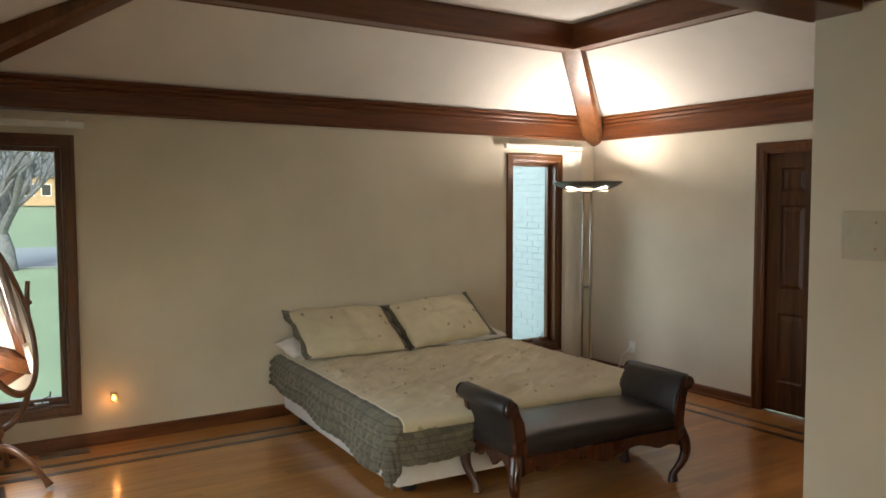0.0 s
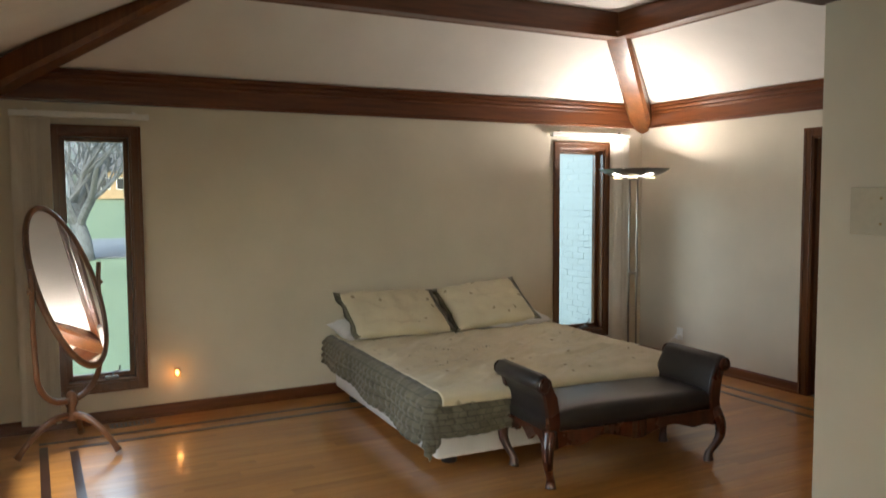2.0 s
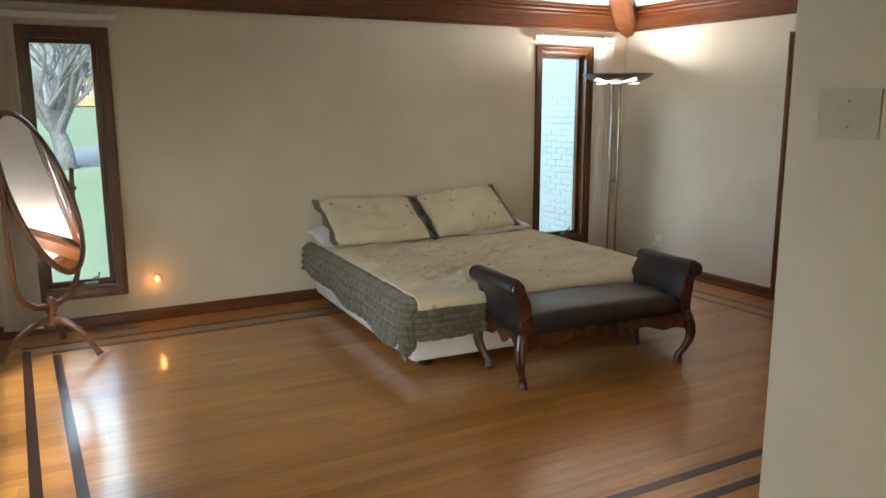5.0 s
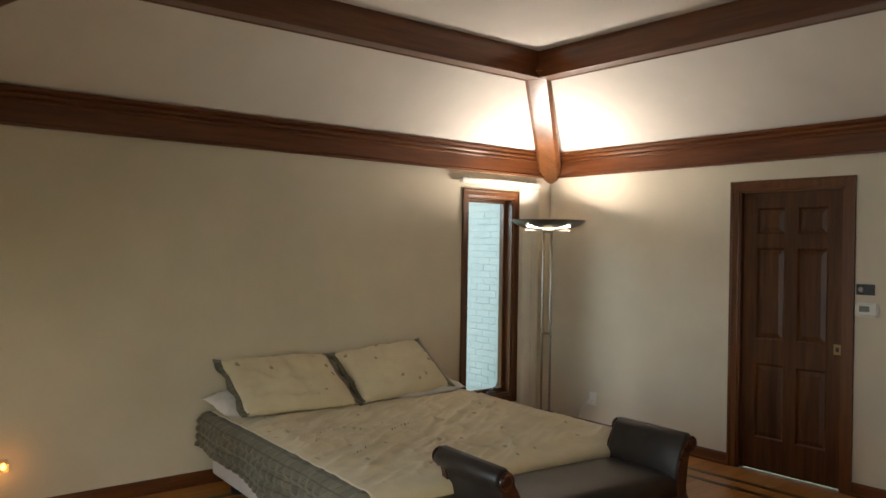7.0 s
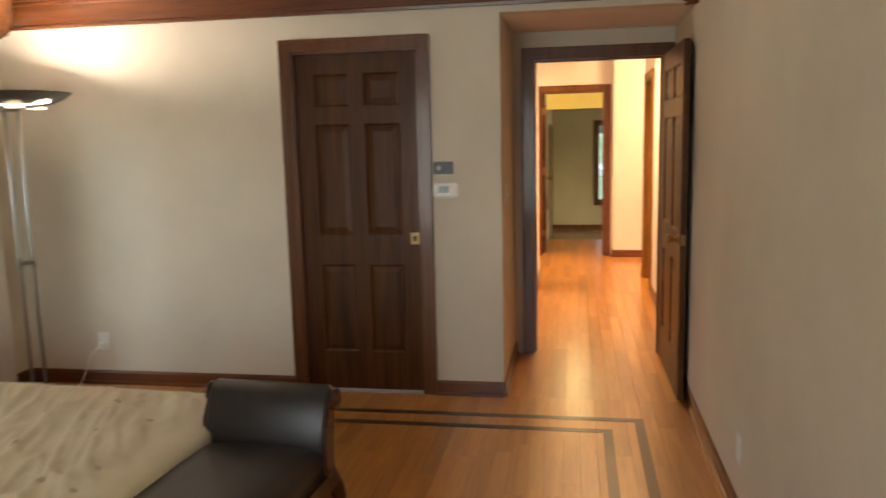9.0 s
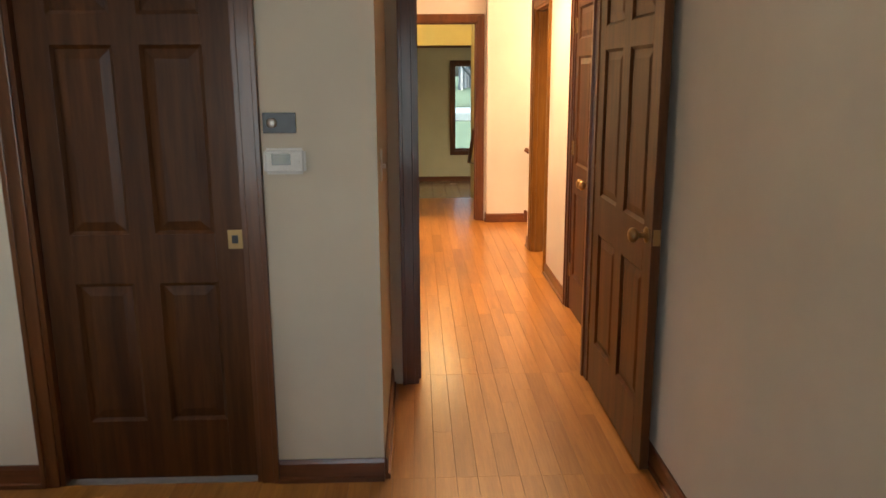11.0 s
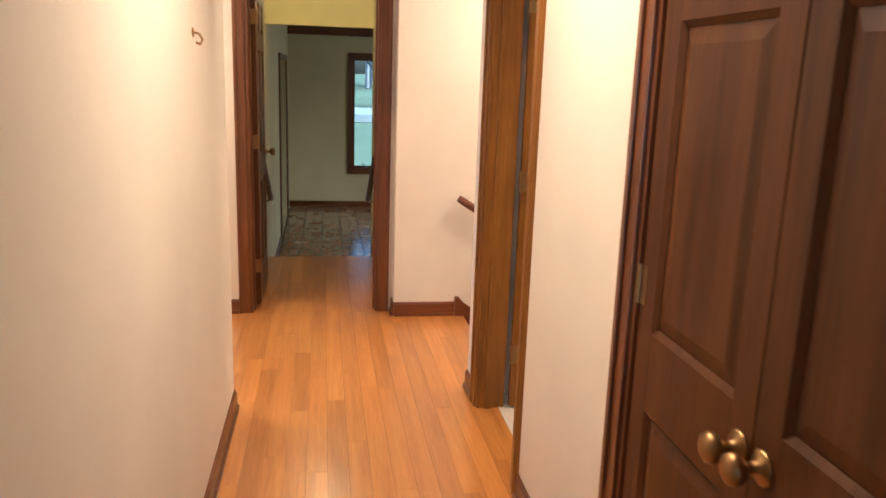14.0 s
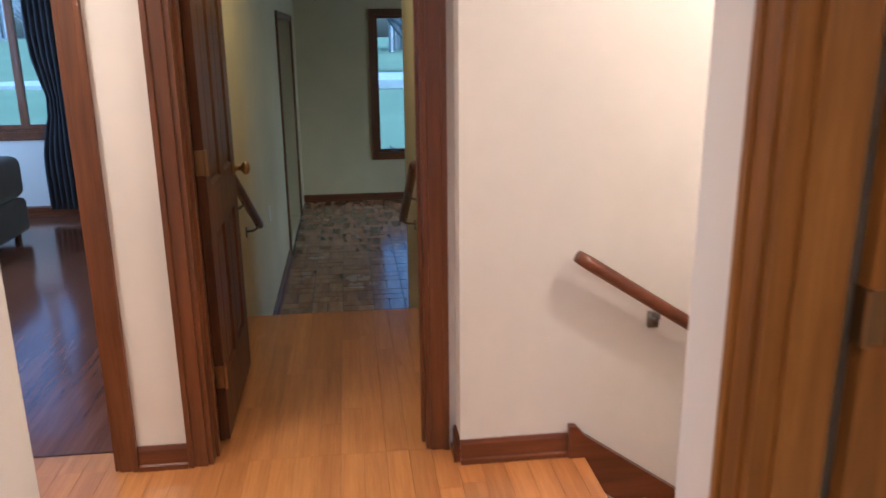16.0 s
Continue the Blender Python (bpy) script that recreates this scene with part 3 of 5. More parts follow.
# doorway at the end of the hall, its leaf folded against the passage wall
casing("door_casing", "y", XC, -1, *DC, 2.05, CHERRY_Z)
jamb("y", XC - 0.004, XC + 0.134, *DC, 2.05, CHERRY_Z, 0.4)
panel_door("door_6", pose(XC + 0.152, DC[1] - 0.037, 0.012, 0, 0, 0.4), 0.71, "open stained six-panel door with brass hinges and knob", hinges=3, hinge_side=-1)
casing("door_casing", "y", XC, -1, *DE, 2.05, CHERRY_Z)
jamb("y", XC - 0.004, XC + 0.134, *DE, 2.05, CHERRY_Z, 0.4)
casing("door_casing", "x", PN, -1, 15.62, 17.3, 1.63, CHERRY_Z, z0=SZ)


# ---------------------------------------------------------------- windows
def glass_pane(bm, parent):
    ob = part("pane", bm, GLASS, parent, "clear window glass")
    ob.visible_shadow = False
    return ob


GLASS, gt, gb = material("window_glass", (0.9, 0.96, 0.97), 0.02)
gt.nodes.remove(gb)
tr = gt.nodes.new("ShaderNodeBsdfTransparent")
tr.inputs[0].default_value = (0.86, 0.95, 0.97, 1)
gl = gt.nodes.new("ShaderNodeBsdfGlossy")
gl.inputs["Roughness"].default_value = 0.03
fr = node(gt, "ShaderNodeFresnel", IOR=1.22)
mx = gt.nodes.new("ShaderNodeMixShader")
for a, b in ((fr.outputs[0], mx.inputs[0]), (tr.outputs[0], mx.inputs[1]), (gl.outputs[0], mx.inputs[2]), (mx.outputs[0], gt.nodes["Material Output"].inputs[0])):
    gt.links.new(a, b)


def window(name, axis, face, out, a0, a1, z0, z1, depth, label, mullions=(), mat=None):
    """A casement window: lining, casing, sash, glass and crank. out: the way the room face looks."""
    mat = mat or CHERRY_Z
    P = lambda p, q, c0, c1: (p, q, min(c0, c1), max(c0, c1)) if axis == "x" else (min(c0, c1), max(c0, c1), p, q)
    back = face - out * depth
    bm = bmesh.new()
    for p, q, s0, s1 in ((a0, a0 + 0.016, z0, z1), (a1 - 0.016, a1, z0, z1), (a0 + 0.016, a1 - 0.016, z1 - 0.016, z1), (a0 + 0.016, a1 - 0.016, z0, z0 + 0.02)):
        box(bm, *P(p, q, face, back), s0, s1)
    frame_ob = part(name, bm, mat)
    tagged(frame_ob, label, "window", kind="structure")
    w = 0.062
    bm = bmesh.new()
    for p, q, s0, s1 in ((a0 - w, a0 + 0.004, z0 - w, z1 + w), (a1 - 0.004, a1 + w, z0 - w, z1 + w), (a0 + 0.004, a1 - 0.004, z1 - 0.004, z1 + w), (a0 + 0.004, a1 - 0.004, z0 - w, z0 + 0.004)):
        box(bm, *P(p, q, face - out * 0.001, face + out * 0.015), s0, s1, 0.003)
    for p, q, s0, s1 in ((a0 - w, a0 - w + 0.02, z0 - w, z1 + w), (a1 + w - 0.02, a1 + w, z0 - w, z1 + w), (a0 - w + 0.02, a1 + w - 0.02, z1 + w - 0.02, z1 + w), (a0 - w + 0.02, a1 + w - 0.02, z0 - w, z0 - w + 0.02), (a0 - 0.008, a1 + 0.008, z1 + 0.006, z1 + 0.014)):
        box(bm, *P(p, q, face + out * 0.015, face + out * 0.023), s0, s1, 0.003)
    part("window_casing", bm, mat, frame_ob, "moulded stained wooden window casing")
    edges = [a0 + 0.016, *mullions, a1 - 0.016]
    for e0, e1 in zip(edges, edges[1:]):
        s = 0.032
        c0, c1 = face - out * (depth - 0.045), face - out * (depth - 0.085)
        bm = bmesh.new()
        for p, q, s0, s1 in ((e0, e0 + s, z0 + 0.02, z1 - 0.016), (e1 - s, e1, z0 + 0.02, z1 - 0.016), (e0 + s, e1 - s, z1 - 0.016 - s, z1 - 0.016), (e0 + s, e1 - s, z0 + 0.02, z0 + 0.02 + s * 1.2)):
            box(bm, *P(p, q, c0, c1), s0, s1, 0.003)
        sash = part("sash", bm, mat, frame_ob, "stained wooden sash")
        cm = (c0 + c1) / 2
        bm = boxes((*P(e0 + s - 0.004, e1 - s + 0.004, cm - 0.003, cm + 0.003), z0 + 0.06, z1 - 0.05))
        glass_pane(bm, sash)
    # crank
    ca = (a0 + a1) / 2 + 0.06
    cc = face - out * 0.03
    bm = boxes((*P(ca - 0.045, ca + 0.045, cc - 0.014, cc + 0.014), z0 + 0.02, z0 + 0.045), bevel=0.005)
    pt = (lambda a, c, z: (a, c, z)) if axis == "x" else (lambda a, c, z: (c, a, z))
    sweep(bm, [pt(ca, cc, z0 + 0.04), pt(ca + 0.015, cc + out * 0.01, z0 + 0.075), pt(ca + 0.05, cc + out * 0.015, z0 + 0.085), pt(ca + 0.055, cc + out * 0.015, z0 + 0.115)], 0.006, 8)
    part("crank", bm, DARKMETAL, frame_ob, "dark metal window crank")
    return frame_ob


window("window_1", "x", YN, -1, *WIN_L, 0.16, "tall narrow casement window in dark wood")
window("window_2", "x", YN, -1, *WIN_R, 0.16, "tall narrow casement window in reddish wood")
window("window_3", "y", SX, -1, 1.50, 2.06, 0.035, 1.72, 0.16, "narrow study casement window in dark wood")
window("window_4", "y", 15.3, -1, 4.86, 6.9, 0.72, 2.2, 0.16, "wide lounge window in dark wood", (5.12, 6.0))
# unseen window, assumed for the sitting area fill
window("window_5", "x", -2.2, 1, -1.2, 1.6, 0.3, 2.05, 0.11, "assumed wide sitting area window in dark wood, out of view", (0.2,))
# made up for the west fill lamp; this wall is never in view
window("window_6", "y", XW, 1, 2.75, 5.05, 0.4, 2.0, 0.11, "assumed wide bedroom window in dark wood, out of view", (3.9,))
# unseen opening put in to hold the study fill lamp
window("window_7", "x", -1.6, 1, 14.6, 16.6, 0.2, 1.7, 0.11, "assumed study window in dark wood, out of view", (15.6,))
# assumed side window for the lounge fill, never in view
window("window_8", "x", 7.6, -1, 12.0, 14.4, 0.7, 2.1, 0.11, "assumed lounge side window in dark wood, out of view", (13.2,))


# ---------------------------------------------------------------- floor slabs and stairs
SUB = plain("subfloor", (0.2, 0.12, 0.06), 0.8)
tagged(part("floor", boxes((-2.0, 9.695, -2.3, HN + 0.1, -0.16, -0.02), (9.695, XSTAIR, 1.62, HN + 0.1, -0.16, -0.02), (XSTAIR, 12.47, 1.93, PN + 0.1, -0.16, -0.02), (XW - 0.1, 5.7, HN + 0.1, YN, -0.16, -0.02), (HEND - 0.1, XC + 0.13, HN + 0.1, 5.3, -0.16, -0.02)), SUB), "warm oak board floor with dark inlaid border lines", "floor", kind="structure")
STAIR = tagged(new("staircase"), "oak steps leading down with dark skirt boards", "staircase", kind="structure")
for k in range(9):
    z, y = -0.185 * (k + 1), 1.62 - 0.265 * k
    part("tread", boxes((9.73, XSTAIR - 0.032, y - 0.267, y + 0.005, z - 0.03, z), bevel=0.006), FLOOR_O, STAIR)
    part("riser", boxes((9.73, XSTAIR - 0.032, y - 0.016, y, z, z + 0.155)), FLOOR_O, STAIR)
for x0 in (9.7005, XSTAIR - 0.031):
    sk = bmesh.new()
    pts = [(1.66, -0.05), (1.66, 0.125), (1.635, 0.125), (1.60, 0.085), (-0.7, -1.52), (-0.7, -1.76)]
    a = [sk.verts.new((x0, p, q)) for p, q in pts]
    b = [sk.verts.new((x0 + 0.03, p, q)) for p, q in pts]
    sk.faces.new(a)
    sk.faces.new(b[::-1])
    for k in range(len(pts)):
        sk.faces.new((a[k], a[(k + 1) % len(pts)], b[(k + 1) % len(pts)], b[k]))
    part("skirt_board", sk, CHERRY_Y, STAIR, "dark sloping skirt board")
tagged(part("floor_stair_foot", boxes((9.6, 10.95, -2.45, 0.0, -2.85, -1.75)), plain("lower_floor", (0.25, 0.13, 0.06), 0.5)), "lower floor at the stair foot", "floor", kind="structure")

# steps down to the study, its floor
STEPS = tagged(new("study_steps"), "oak steps down to the study", "steps", kind="structure")
for k in range(2):
    part("tread", boxes((12.49 + 0.27 * k, 12.77 + 0.27 * k, PS + 0.005, PN - 0.005, -0.21 - 0.18 * k, -0.18 - 0.18 * k), bevel=0.006), FLOOR_O, STEPS)
for k in range(3):
    part("riser", boxes((12.475 + 0.27 * k, 12.49 + 0.27 * k, PS + 0.005, PN - 0.005, -0.18 * (k + 1), -0.18 * k - 0.025)), FLOOR_O, STEPS)
tagged(part("floor_study", boxes((12.4, SX + 0.1, -1.7, 4.4, -0.7, -0.556)), plain("study_grout", (0.05, 0.035, 0.03), 0.6)), "brown basket-weave tile floor of the study", "floor", kind="structure")
tagged(part("floor_lounge", boxes((XC + 0.13, 15.48, PN + 0.12, 7.7, -0.16, 0.0)), wood("dark_lounge_boards", (0.09, 0.032, 0.016), (0.16, 0.06, 0.03), (0.22, 0.09, 0.045), "x", 0.15)), "dark polished lounge floor", "floor", kind="structure")
tagged(part("floor_bath", boxes((8.02, 9.58, -0.6, HS - 0.1, -0.018, 0.002)), plain("white_tile", (0.72, 0.70, 0.66), 0.25, amount=0.05)), "white bathroom floor tile", "floor", kind="structure")

# ---------------------------------------------------------------- bed
A = Vector((2.17, 4.0, 0))
BED = Matrix.Translation(A) @ Matrix.Rotation(radians(-3.0), 4, "Z")
BW, BL = 1.93, 2.03


def cloth(name, base, second, quilt=0.0, spots=None):
    m, t, b = material(name, base, 0.85)
    p = position(t, local=True).outputs[0]
    weave = noise_of(t, p, 420, 2)
    big = noise_of(t, p, 5, 5)
    c = ramp(t, big, [(0.3, second), (0.7, base)])
    if spots:
        v = node(t, "ShaderNodeTexVoronoi", Scale=7.5, Randomness=1.0)
        t.links.new(p, v.inputs["Vector"])
        n2 = noise_of(t, p, 45, 3)
        add = node(t, "ShaderNodeMath")
        add.operation = "MULTIPLY_ADD"
        t.links.new(n2, add.inputs[0])
        add.inputs[1].default_value = 0.25
        t.links.new(v.outputs["Distance"], add.inputs[2])
        f = ramp(t, add.outputs[0], [(0.22, (1, 1, 1)), (0.27, (0, 0, 0))])
        c = mix(t, c, spots, f)
    t.links.new(c, b.inputs["Base Color"])
    b.inputs["Sheen Weight"].default_value = 0.2
    bump(t, b, weave, 0.2, 0.0015)
    return m


QUILT = cloth("sage_quilt", (0.165, 0.145, 0.095), (0.115, 0.10, 0.066))
# thin dark seams put groove shade into the colour, with paler blocks between them
qt = QUILT.node_tree
qb = qt.nodes["Principled BSDF"]
sep = qt.nodes.new("ShaderNodeSeparateXYZ")
qt.links.new(qt.nodes.new("ShaderNodeTexCoord").outputs["Object"], sep.inputs[0])
add_ = qt.nodes.new("ShaderNodeMath")
qt.links.new(sep.outputs[0], add_.inputs[0])
qt.links.new(sep.outputs[1], add_.inputs[1])
comb = qt.nodes.new("ShaderNodeCombineXYZ")
qt.links.new(add_.outputs[0], comb.inputs[0])
qt.links.new(sep.outputs[2], comb.inputs[1])
seam_grid = node(qt, "ShaderNodeTexBrick", Scale=1.0)
seam_grid.inputs["Brick Width"].default_value, seam_grid.inputs["Row Height"].default_value = 0.06, 0.035
seam_grid.inputs["Mortar Size"].default_value, seam_grid.inputs["Mortar Smooth"].default_value = 0.004, 0.6
seam_grid.inputs["Color1"].default_value, seam_grid.inputs["Color2"].default_value = (1.25, 1.25, 1.28, 1), (0.82, 0.82, 0.8, 1)
seam_grid.inputs["Mortar"].default_value = (0.5, 0.5, 0.48, 1)
qt.links.new(comb.outputs[0], seam_grid.inputs["Vector"])
base_link = qb.inputs["Base Color"].links[0].from_socket
qt.links.new(mix(qt, base_link, seam_grid.outputs["Color"], 0.8, "MULTIPLY"), qb.inputs["Base Color"])
SPREAD = cloth("cream_spread", (0.68, 0.595, 0.415), (0.60, 0.52, 0.355), spots=(0.40, 0.32, 0.2))
SHAM = cloth("cream_sham", (0.68, 0.595, 0.415), (0.60, 0.515, 0.35), spots=(0.34, 0.27, 0.17))
LINEN = cloth("white_linen", (0.78, 0.75, 0.74), (0.70, 0.67, 0.66))
TICK = cloth("mauve_ticking", (0.11, 0.085, 0.10), (0.09, 0.07, 0.085))

bed = tagged(new("bed"), "low king bed with white box spring and dark mattress", "bed")
bed.matrix_world = BED


def soft_box(x0, x1, y0, y1, z0, z1, bevel, segs=4, cuts=0):
    bm = boxes((x0, x1, y0, y1, z0, z1))
    bmesh.ops.bevel(bm, geom=list(bm.edges), offset=bevel, segments=segs, affect="EDGES", profile=0.5)
    return bm


part("box_spring", soft_box(0.04, BW - 0.02, 0.06, BL, 0.065, 0.27, 0.03), LINEN, bed, "white box spring cover", True)
part("mattress", soft_box(0.03, BW - 0.02, 0.05, BL, 0.272, 0.46, 0.05), TICK, bed, "dark mattress", True)
for k, (px, py) in enumerate(((0.19, 0.2), (0.95, 0.2), (1.72, 0.2), (0.12, 1.75), (0.95, 1.75), (1.8, 1.75))):
    part("foot", lathe([(0.045, 0), (0.05, 0.006), (0.05, 0.05), (0.04, 0.066)], 14, (px, py, 0)), BLACK, bed, "dark round bed foot", True)


def spread_height(x, y):
    """Top of the cover, with long soft wrinkles running across the bed."""
    along, across = x * 0.9 + y * 0.44, y * 0.9 - x * 0.44
    w = noise.noise(Vector((x * 1.6 + y * 0.8, y * 6.0 - x * 2.0, 1.7))) * 0.024
    fold = 1 - abs(2.2 * noise.noise(Vector((along * 1.5, across * 8.0, 2.9))))
    w += 0.026 * max(0.0, fold) ** 4
    fold = 1 - abs(2.2 * noise.noise(Vector((along * 2.4, across * 15.0, 6.3))))
    w += 0.015 * max(0.0, fold) ** 3
    fold = 1 - abs(2.2 * noise.noise(Vector((x * 5.0 - y * 3.0, y * 9.0 + x * 4.0, 4.4))))
    w += 0.007 * max(0.0, fold) ** 3
    w += noise.noise(Vector((x * 1.1, y * 1.4, 9.0))) * 0.014
    edge = min(x, BW - x, y) / 0.12
    return 0.488 + w * (0.12 + 0.88 * min(1.0, max(0.0, edge)) ** 1.5)


def drape():
    """The quilted cover: a sheet over the mattress that falls on both sides and the foot, with channels stitched in its border."""
    over_s, over_f = 0.24, 0.27
    nx, ny = 230, 210
    bm = bmesh.new()
    grid = []
    r = 0.05
    for j in range(ny + 1):
        v = -over_f + (BL - 0.02 + over_f) * j / ny
        row = []
        for i in range(nx + 1):
            u = -over_s + (BW + 2 * over_s) * i / nx
            cx, cy = min(max(u, 0), BW), max(v, 0)
            du, dv = (u - cx), (cy - v)
            out = math.hypot(du, dv)
            z = spread_height(cx, cy)
            x, y = cx, cy
            if out > 0:
                a = min(out / r, math.pi / 2)
                side = r * math.sin(a)
                fall = r * (1 - math.cos(a)) + max(0, out - r * math.pi / 2)
                if abs(du) > dv:
                    fall *= 1.0 + 0.4 * max(0.0, 1 - max(v, 0) / 1.5)
                tot = abs(du) + abs(dv)
                sx, sy = (du / out, -dv / out)
                hem = 0.02 * noise.noise(Vector((u * 3, v * 3, 0)))
                flare = 0.018 * math.sin((u * 9 if abs(dv) > abs(du) else v * 9)) * min(1, fall / 0.2) + 0.035 * min(1, fall / 0.3)
                if abs(du) > 0.001 and dv > 0.001:
                    fall = min(max(abs(du), dv) + 0.4 * min(abs(du), dv), 0.44)
                    flare += 0.05 * min(abs(du), dv) / 0.3
                x += sx * (side + flare)
                y += sy * (side + flare)
                z -= fall + hem * min(1, fall / 0.2)
                # stitched channels and blocks
                q = abs(math.sin(out * math.pi / 0.052)) ** 0.6 * 0.021 * min(1.0, max(0.0, out - 0.03) / 0.05)
                if abs(du) > abs(dv):
                    q *= 0.35 + 0.65 * abs(math.sin(v * math.pi / 0.085)) ** 0.5
                    x += (1 if du > 0 else -1) * q
                else:
                    q *= 0.35 + 0.65 * abs(math.sin(u * math.pi / 0.085)) ** 0.5
                    y -= q
            row.append(bm.verts.new((x, y, max(z, 0.075))))
        grid.append(row)
    for j in range(ny):
        for i in range(nx):
            bm.faces.new((grid[j][i], grid[j][i + 1], grid[j + 1][i + 1], grid[j + 1][i]))
    return bm


quilt = part("bedspread", drape(), QUILT, None, smooth=True)
tagged(quilt, "sage green quilted bedspread with a cream centre over the bed", "bedspread")
quilt.matrix_world = BED
sol = quilt.modifiers.new("thickness", "SOLIDIFY")
sol.thickness, sol.offset = 0.012, -1
# cream centre cloth of the spread
bm = bmesh.new()
nx, ny = 150, 150
grid = []
for j in range(ny + 1):
    v = -0.10 + (BL + 0.06) * j / ny
    out = max(0.0, -v)
    a = min(out / 0.05, math.pi / 2)
    row = []
    for i in range(nx + 1):
        x = 0.02 + (BW - 0.04) * i / nx
        edge = 0.012 * noise.noise(Vector((x * 4, 0.3, 5.0)))
        z = spread_height(x, max(v, 0.0)) + 0.007 - 0.05 * (1 - math.cos(a)) - max(0.0, out - 0.078) * (1 + edge * 20)
        row.append(bm.verts.new((x, v if v > 0 else -0.05 * math.sin(a) - 0.03 * min(1.0, out / 0.05), z)))
    grid.append(row)
for j in range(ny):
    for i in range(nx):
        bm.faces.new((grid[j][i], grid[j][i + 1], grid[j + 1][i + 1], grid[j + 1][i]))
centre = part("centre_panel", bm, SPREAD, quilt, "wrinkled cream centre with a scattered leaf print", True)
centre.modifiers.new("thickness", "SOLIDIFY").thickness = 0.006


def pillow(m, w, h, t, label, mat=None, border=True, seed=0):
    n = 26
    bm = bmesh.new()
    sheets = []
    for s in (1, -1):
        g = []
        for j in range(n + 1):
            row = []
            for i in range(n + 1):
                u, v = 2 * i / n - 1, 2 * j / n - 1
                e = max(0, (1 - abs(u) ** 2.6)) ** 0.5 * max(0, (1 - abs(v) ** 2.6)) ** 0.5
                pinch = 1 - 0.05 * (1 - abs(u)) * abs(v) ** 4 - 0.0
                x = u * w / 2 * (1 - 0.06 * (1 - v * v) * abs(u) ** 6)
                z = v * h / 2 * (1 - 0.08 * (1 - u * u) * abs(v) ** 4)
                wr = noise.noise(Vector((u * 2.5 + seed, v * 2.5, s))) * 0.03 + noise.noise(Vector((u * 7 + seed, v * 4, s * 3))) * 0.02 + max(0.0, 1 - abs(2.4 * noise.noise(Vector((u * 4 + v * 3 + seed, v * 5 - u * 2, s * 7))))) ** 3 * 0.014
                row.append(bm.verts.new((x, s * (t / 2 * e + wr * e), z)) if (s > 0 or (0 < i < n and 0 < j < n)) else sheets[0][j][i])
            g.append(row)
        sheets.append(g)
        for j in range(n):
            for i in range(n):
                bm.faces.new((g[j][i], g[j][i + 1], g[j + 1][i + 1], g[j + 1][i]))
    ob = part("pillow", bm, mat or SHAM, None, smooth=True)
    tagged(ob, label, "pillow", "pillows on the bed")
    if border:
        for side in (-1, 1):
            bm = bmesh.new()
            ring = []
            for q in range(15):
                f = q / 14 * 2 - 1
                wob = 0.008 * math.sin(q * 1.3 + side * 2 + seed)
                x = side * w / 2 * (1 - 0.05 * (1 - f * f))
                ring.append((bm.verts.new((x * 0.93, 0.012, f * h / 2 * 0.97)), bm.verts.new((x * 0.93, -0.012, f * h / 2 * 0.97)), bm.verts.new((x + side * (0.03 + wob), wob, f * (h / 2 + 0.012)))))
            for p, q in zip(ring, ring[1:]):
                bm.faces.new((p[0], p[2], q[2], q[0]))
                bm.faces.new((p[1], q[1], q[2], p[2]))
            fl = part("flange", bm, QUILT, ob, "sage green sham border", True)
            fl.modifiers.new("thickness", "SOLIDIFY").thickness = 0.006
    ob.matrix_world = m
    return ob


pillow(pose(2.72, 5.73, 0.675, -60, 1.0, -1), 0.82, 0.56, 0.17, "cream leaf-print pillow sham with green ends leaning on the wall", seed=1)
pillow(pose(3.56, 5.73, 0.69, -57, -5, -5), 0.74, 0.54, 0.18, "slumped cream leaf-print pillow sham with green ends", seed=5)
pillow(pose(2.60, 5.80, 0.56, -84, 0, 0), 0.74, 0.40, 0.13, "plain cream pillow lying under a sham", LINEN, False, seed=8)
pillow(pose(3.74, 5.74, 0.555, -85, 0, -2), 0.76, 0.42, 0.12, "plain cream pillow lying under a sham", LINEN, False, seed=11)

# ---------------------------------------------------------------- bench
LEATHER, lt, lb = material("dark_leather", (0.022, 0.018, 0.017), 0.36)
lv = node(lt, "ShaderNodeTexVoronoi", Scale=260.0)
lt.links.new(position(lt, local=True).outputs[0], lv.inputs["Vector"])
bump(lt, lb, lv.outputs["Distance"], 0.18, 0.0012)
lt.links.new(ramp(lt, noise_of(lt, position(lt, local=True).outputs[0], 6, 5), [(0.3, (0.016, 0.013, 0.013)), (0.7, (0.034, 0.027, 0.024))]), lb.inputs["Base Color"])
bench = tagged(new("bench"), "dark leather bench with scrolled arms and carved mahogany legs", "bench")
LB, DB = 1.20, 0.50


def cushion(x0, x1, y0, y1, z0, z1, crown):
    bm = bmesh.new()
    n = 20
    top = [[bm.verts.new((x0 + (x1 - x0) * i / n, y0 + (y1 - y0) * j / n, z1 + crown * max(0, 1 - (2 * i / n - 1) ** 4) ** 0.5 * max(0, 1 - (2 * j / n - 1) ** 4) ** 0.5)) for i in range(n + 1)] for j in range(n + 1)]
    for j in range(n):
        for i in range(n):
            bm.faces.new((top[j][i], top[j][i + 1], top[j + 1][i + 1], top[j + 1][i]))
    rim = [top[0][i] for i in range(n + 1)] + [top[j][n] for j in range(1, n + 1)] + [top[n][i] for i in range(n - 1, -1, -1)] + [top[j][0] for j in range(n - 1, 0, -1)]
    low = [bm.verts.new((v.co.x, v.co.y, z0)) for v in rim]
    for k in range(len(rim)):
        bm.faces.new((rim[k], low[k], low[(k + 1) % len(rim)], rim[(k + 1) % len(rim)]))
    bm.faces.new(low)
    return bm


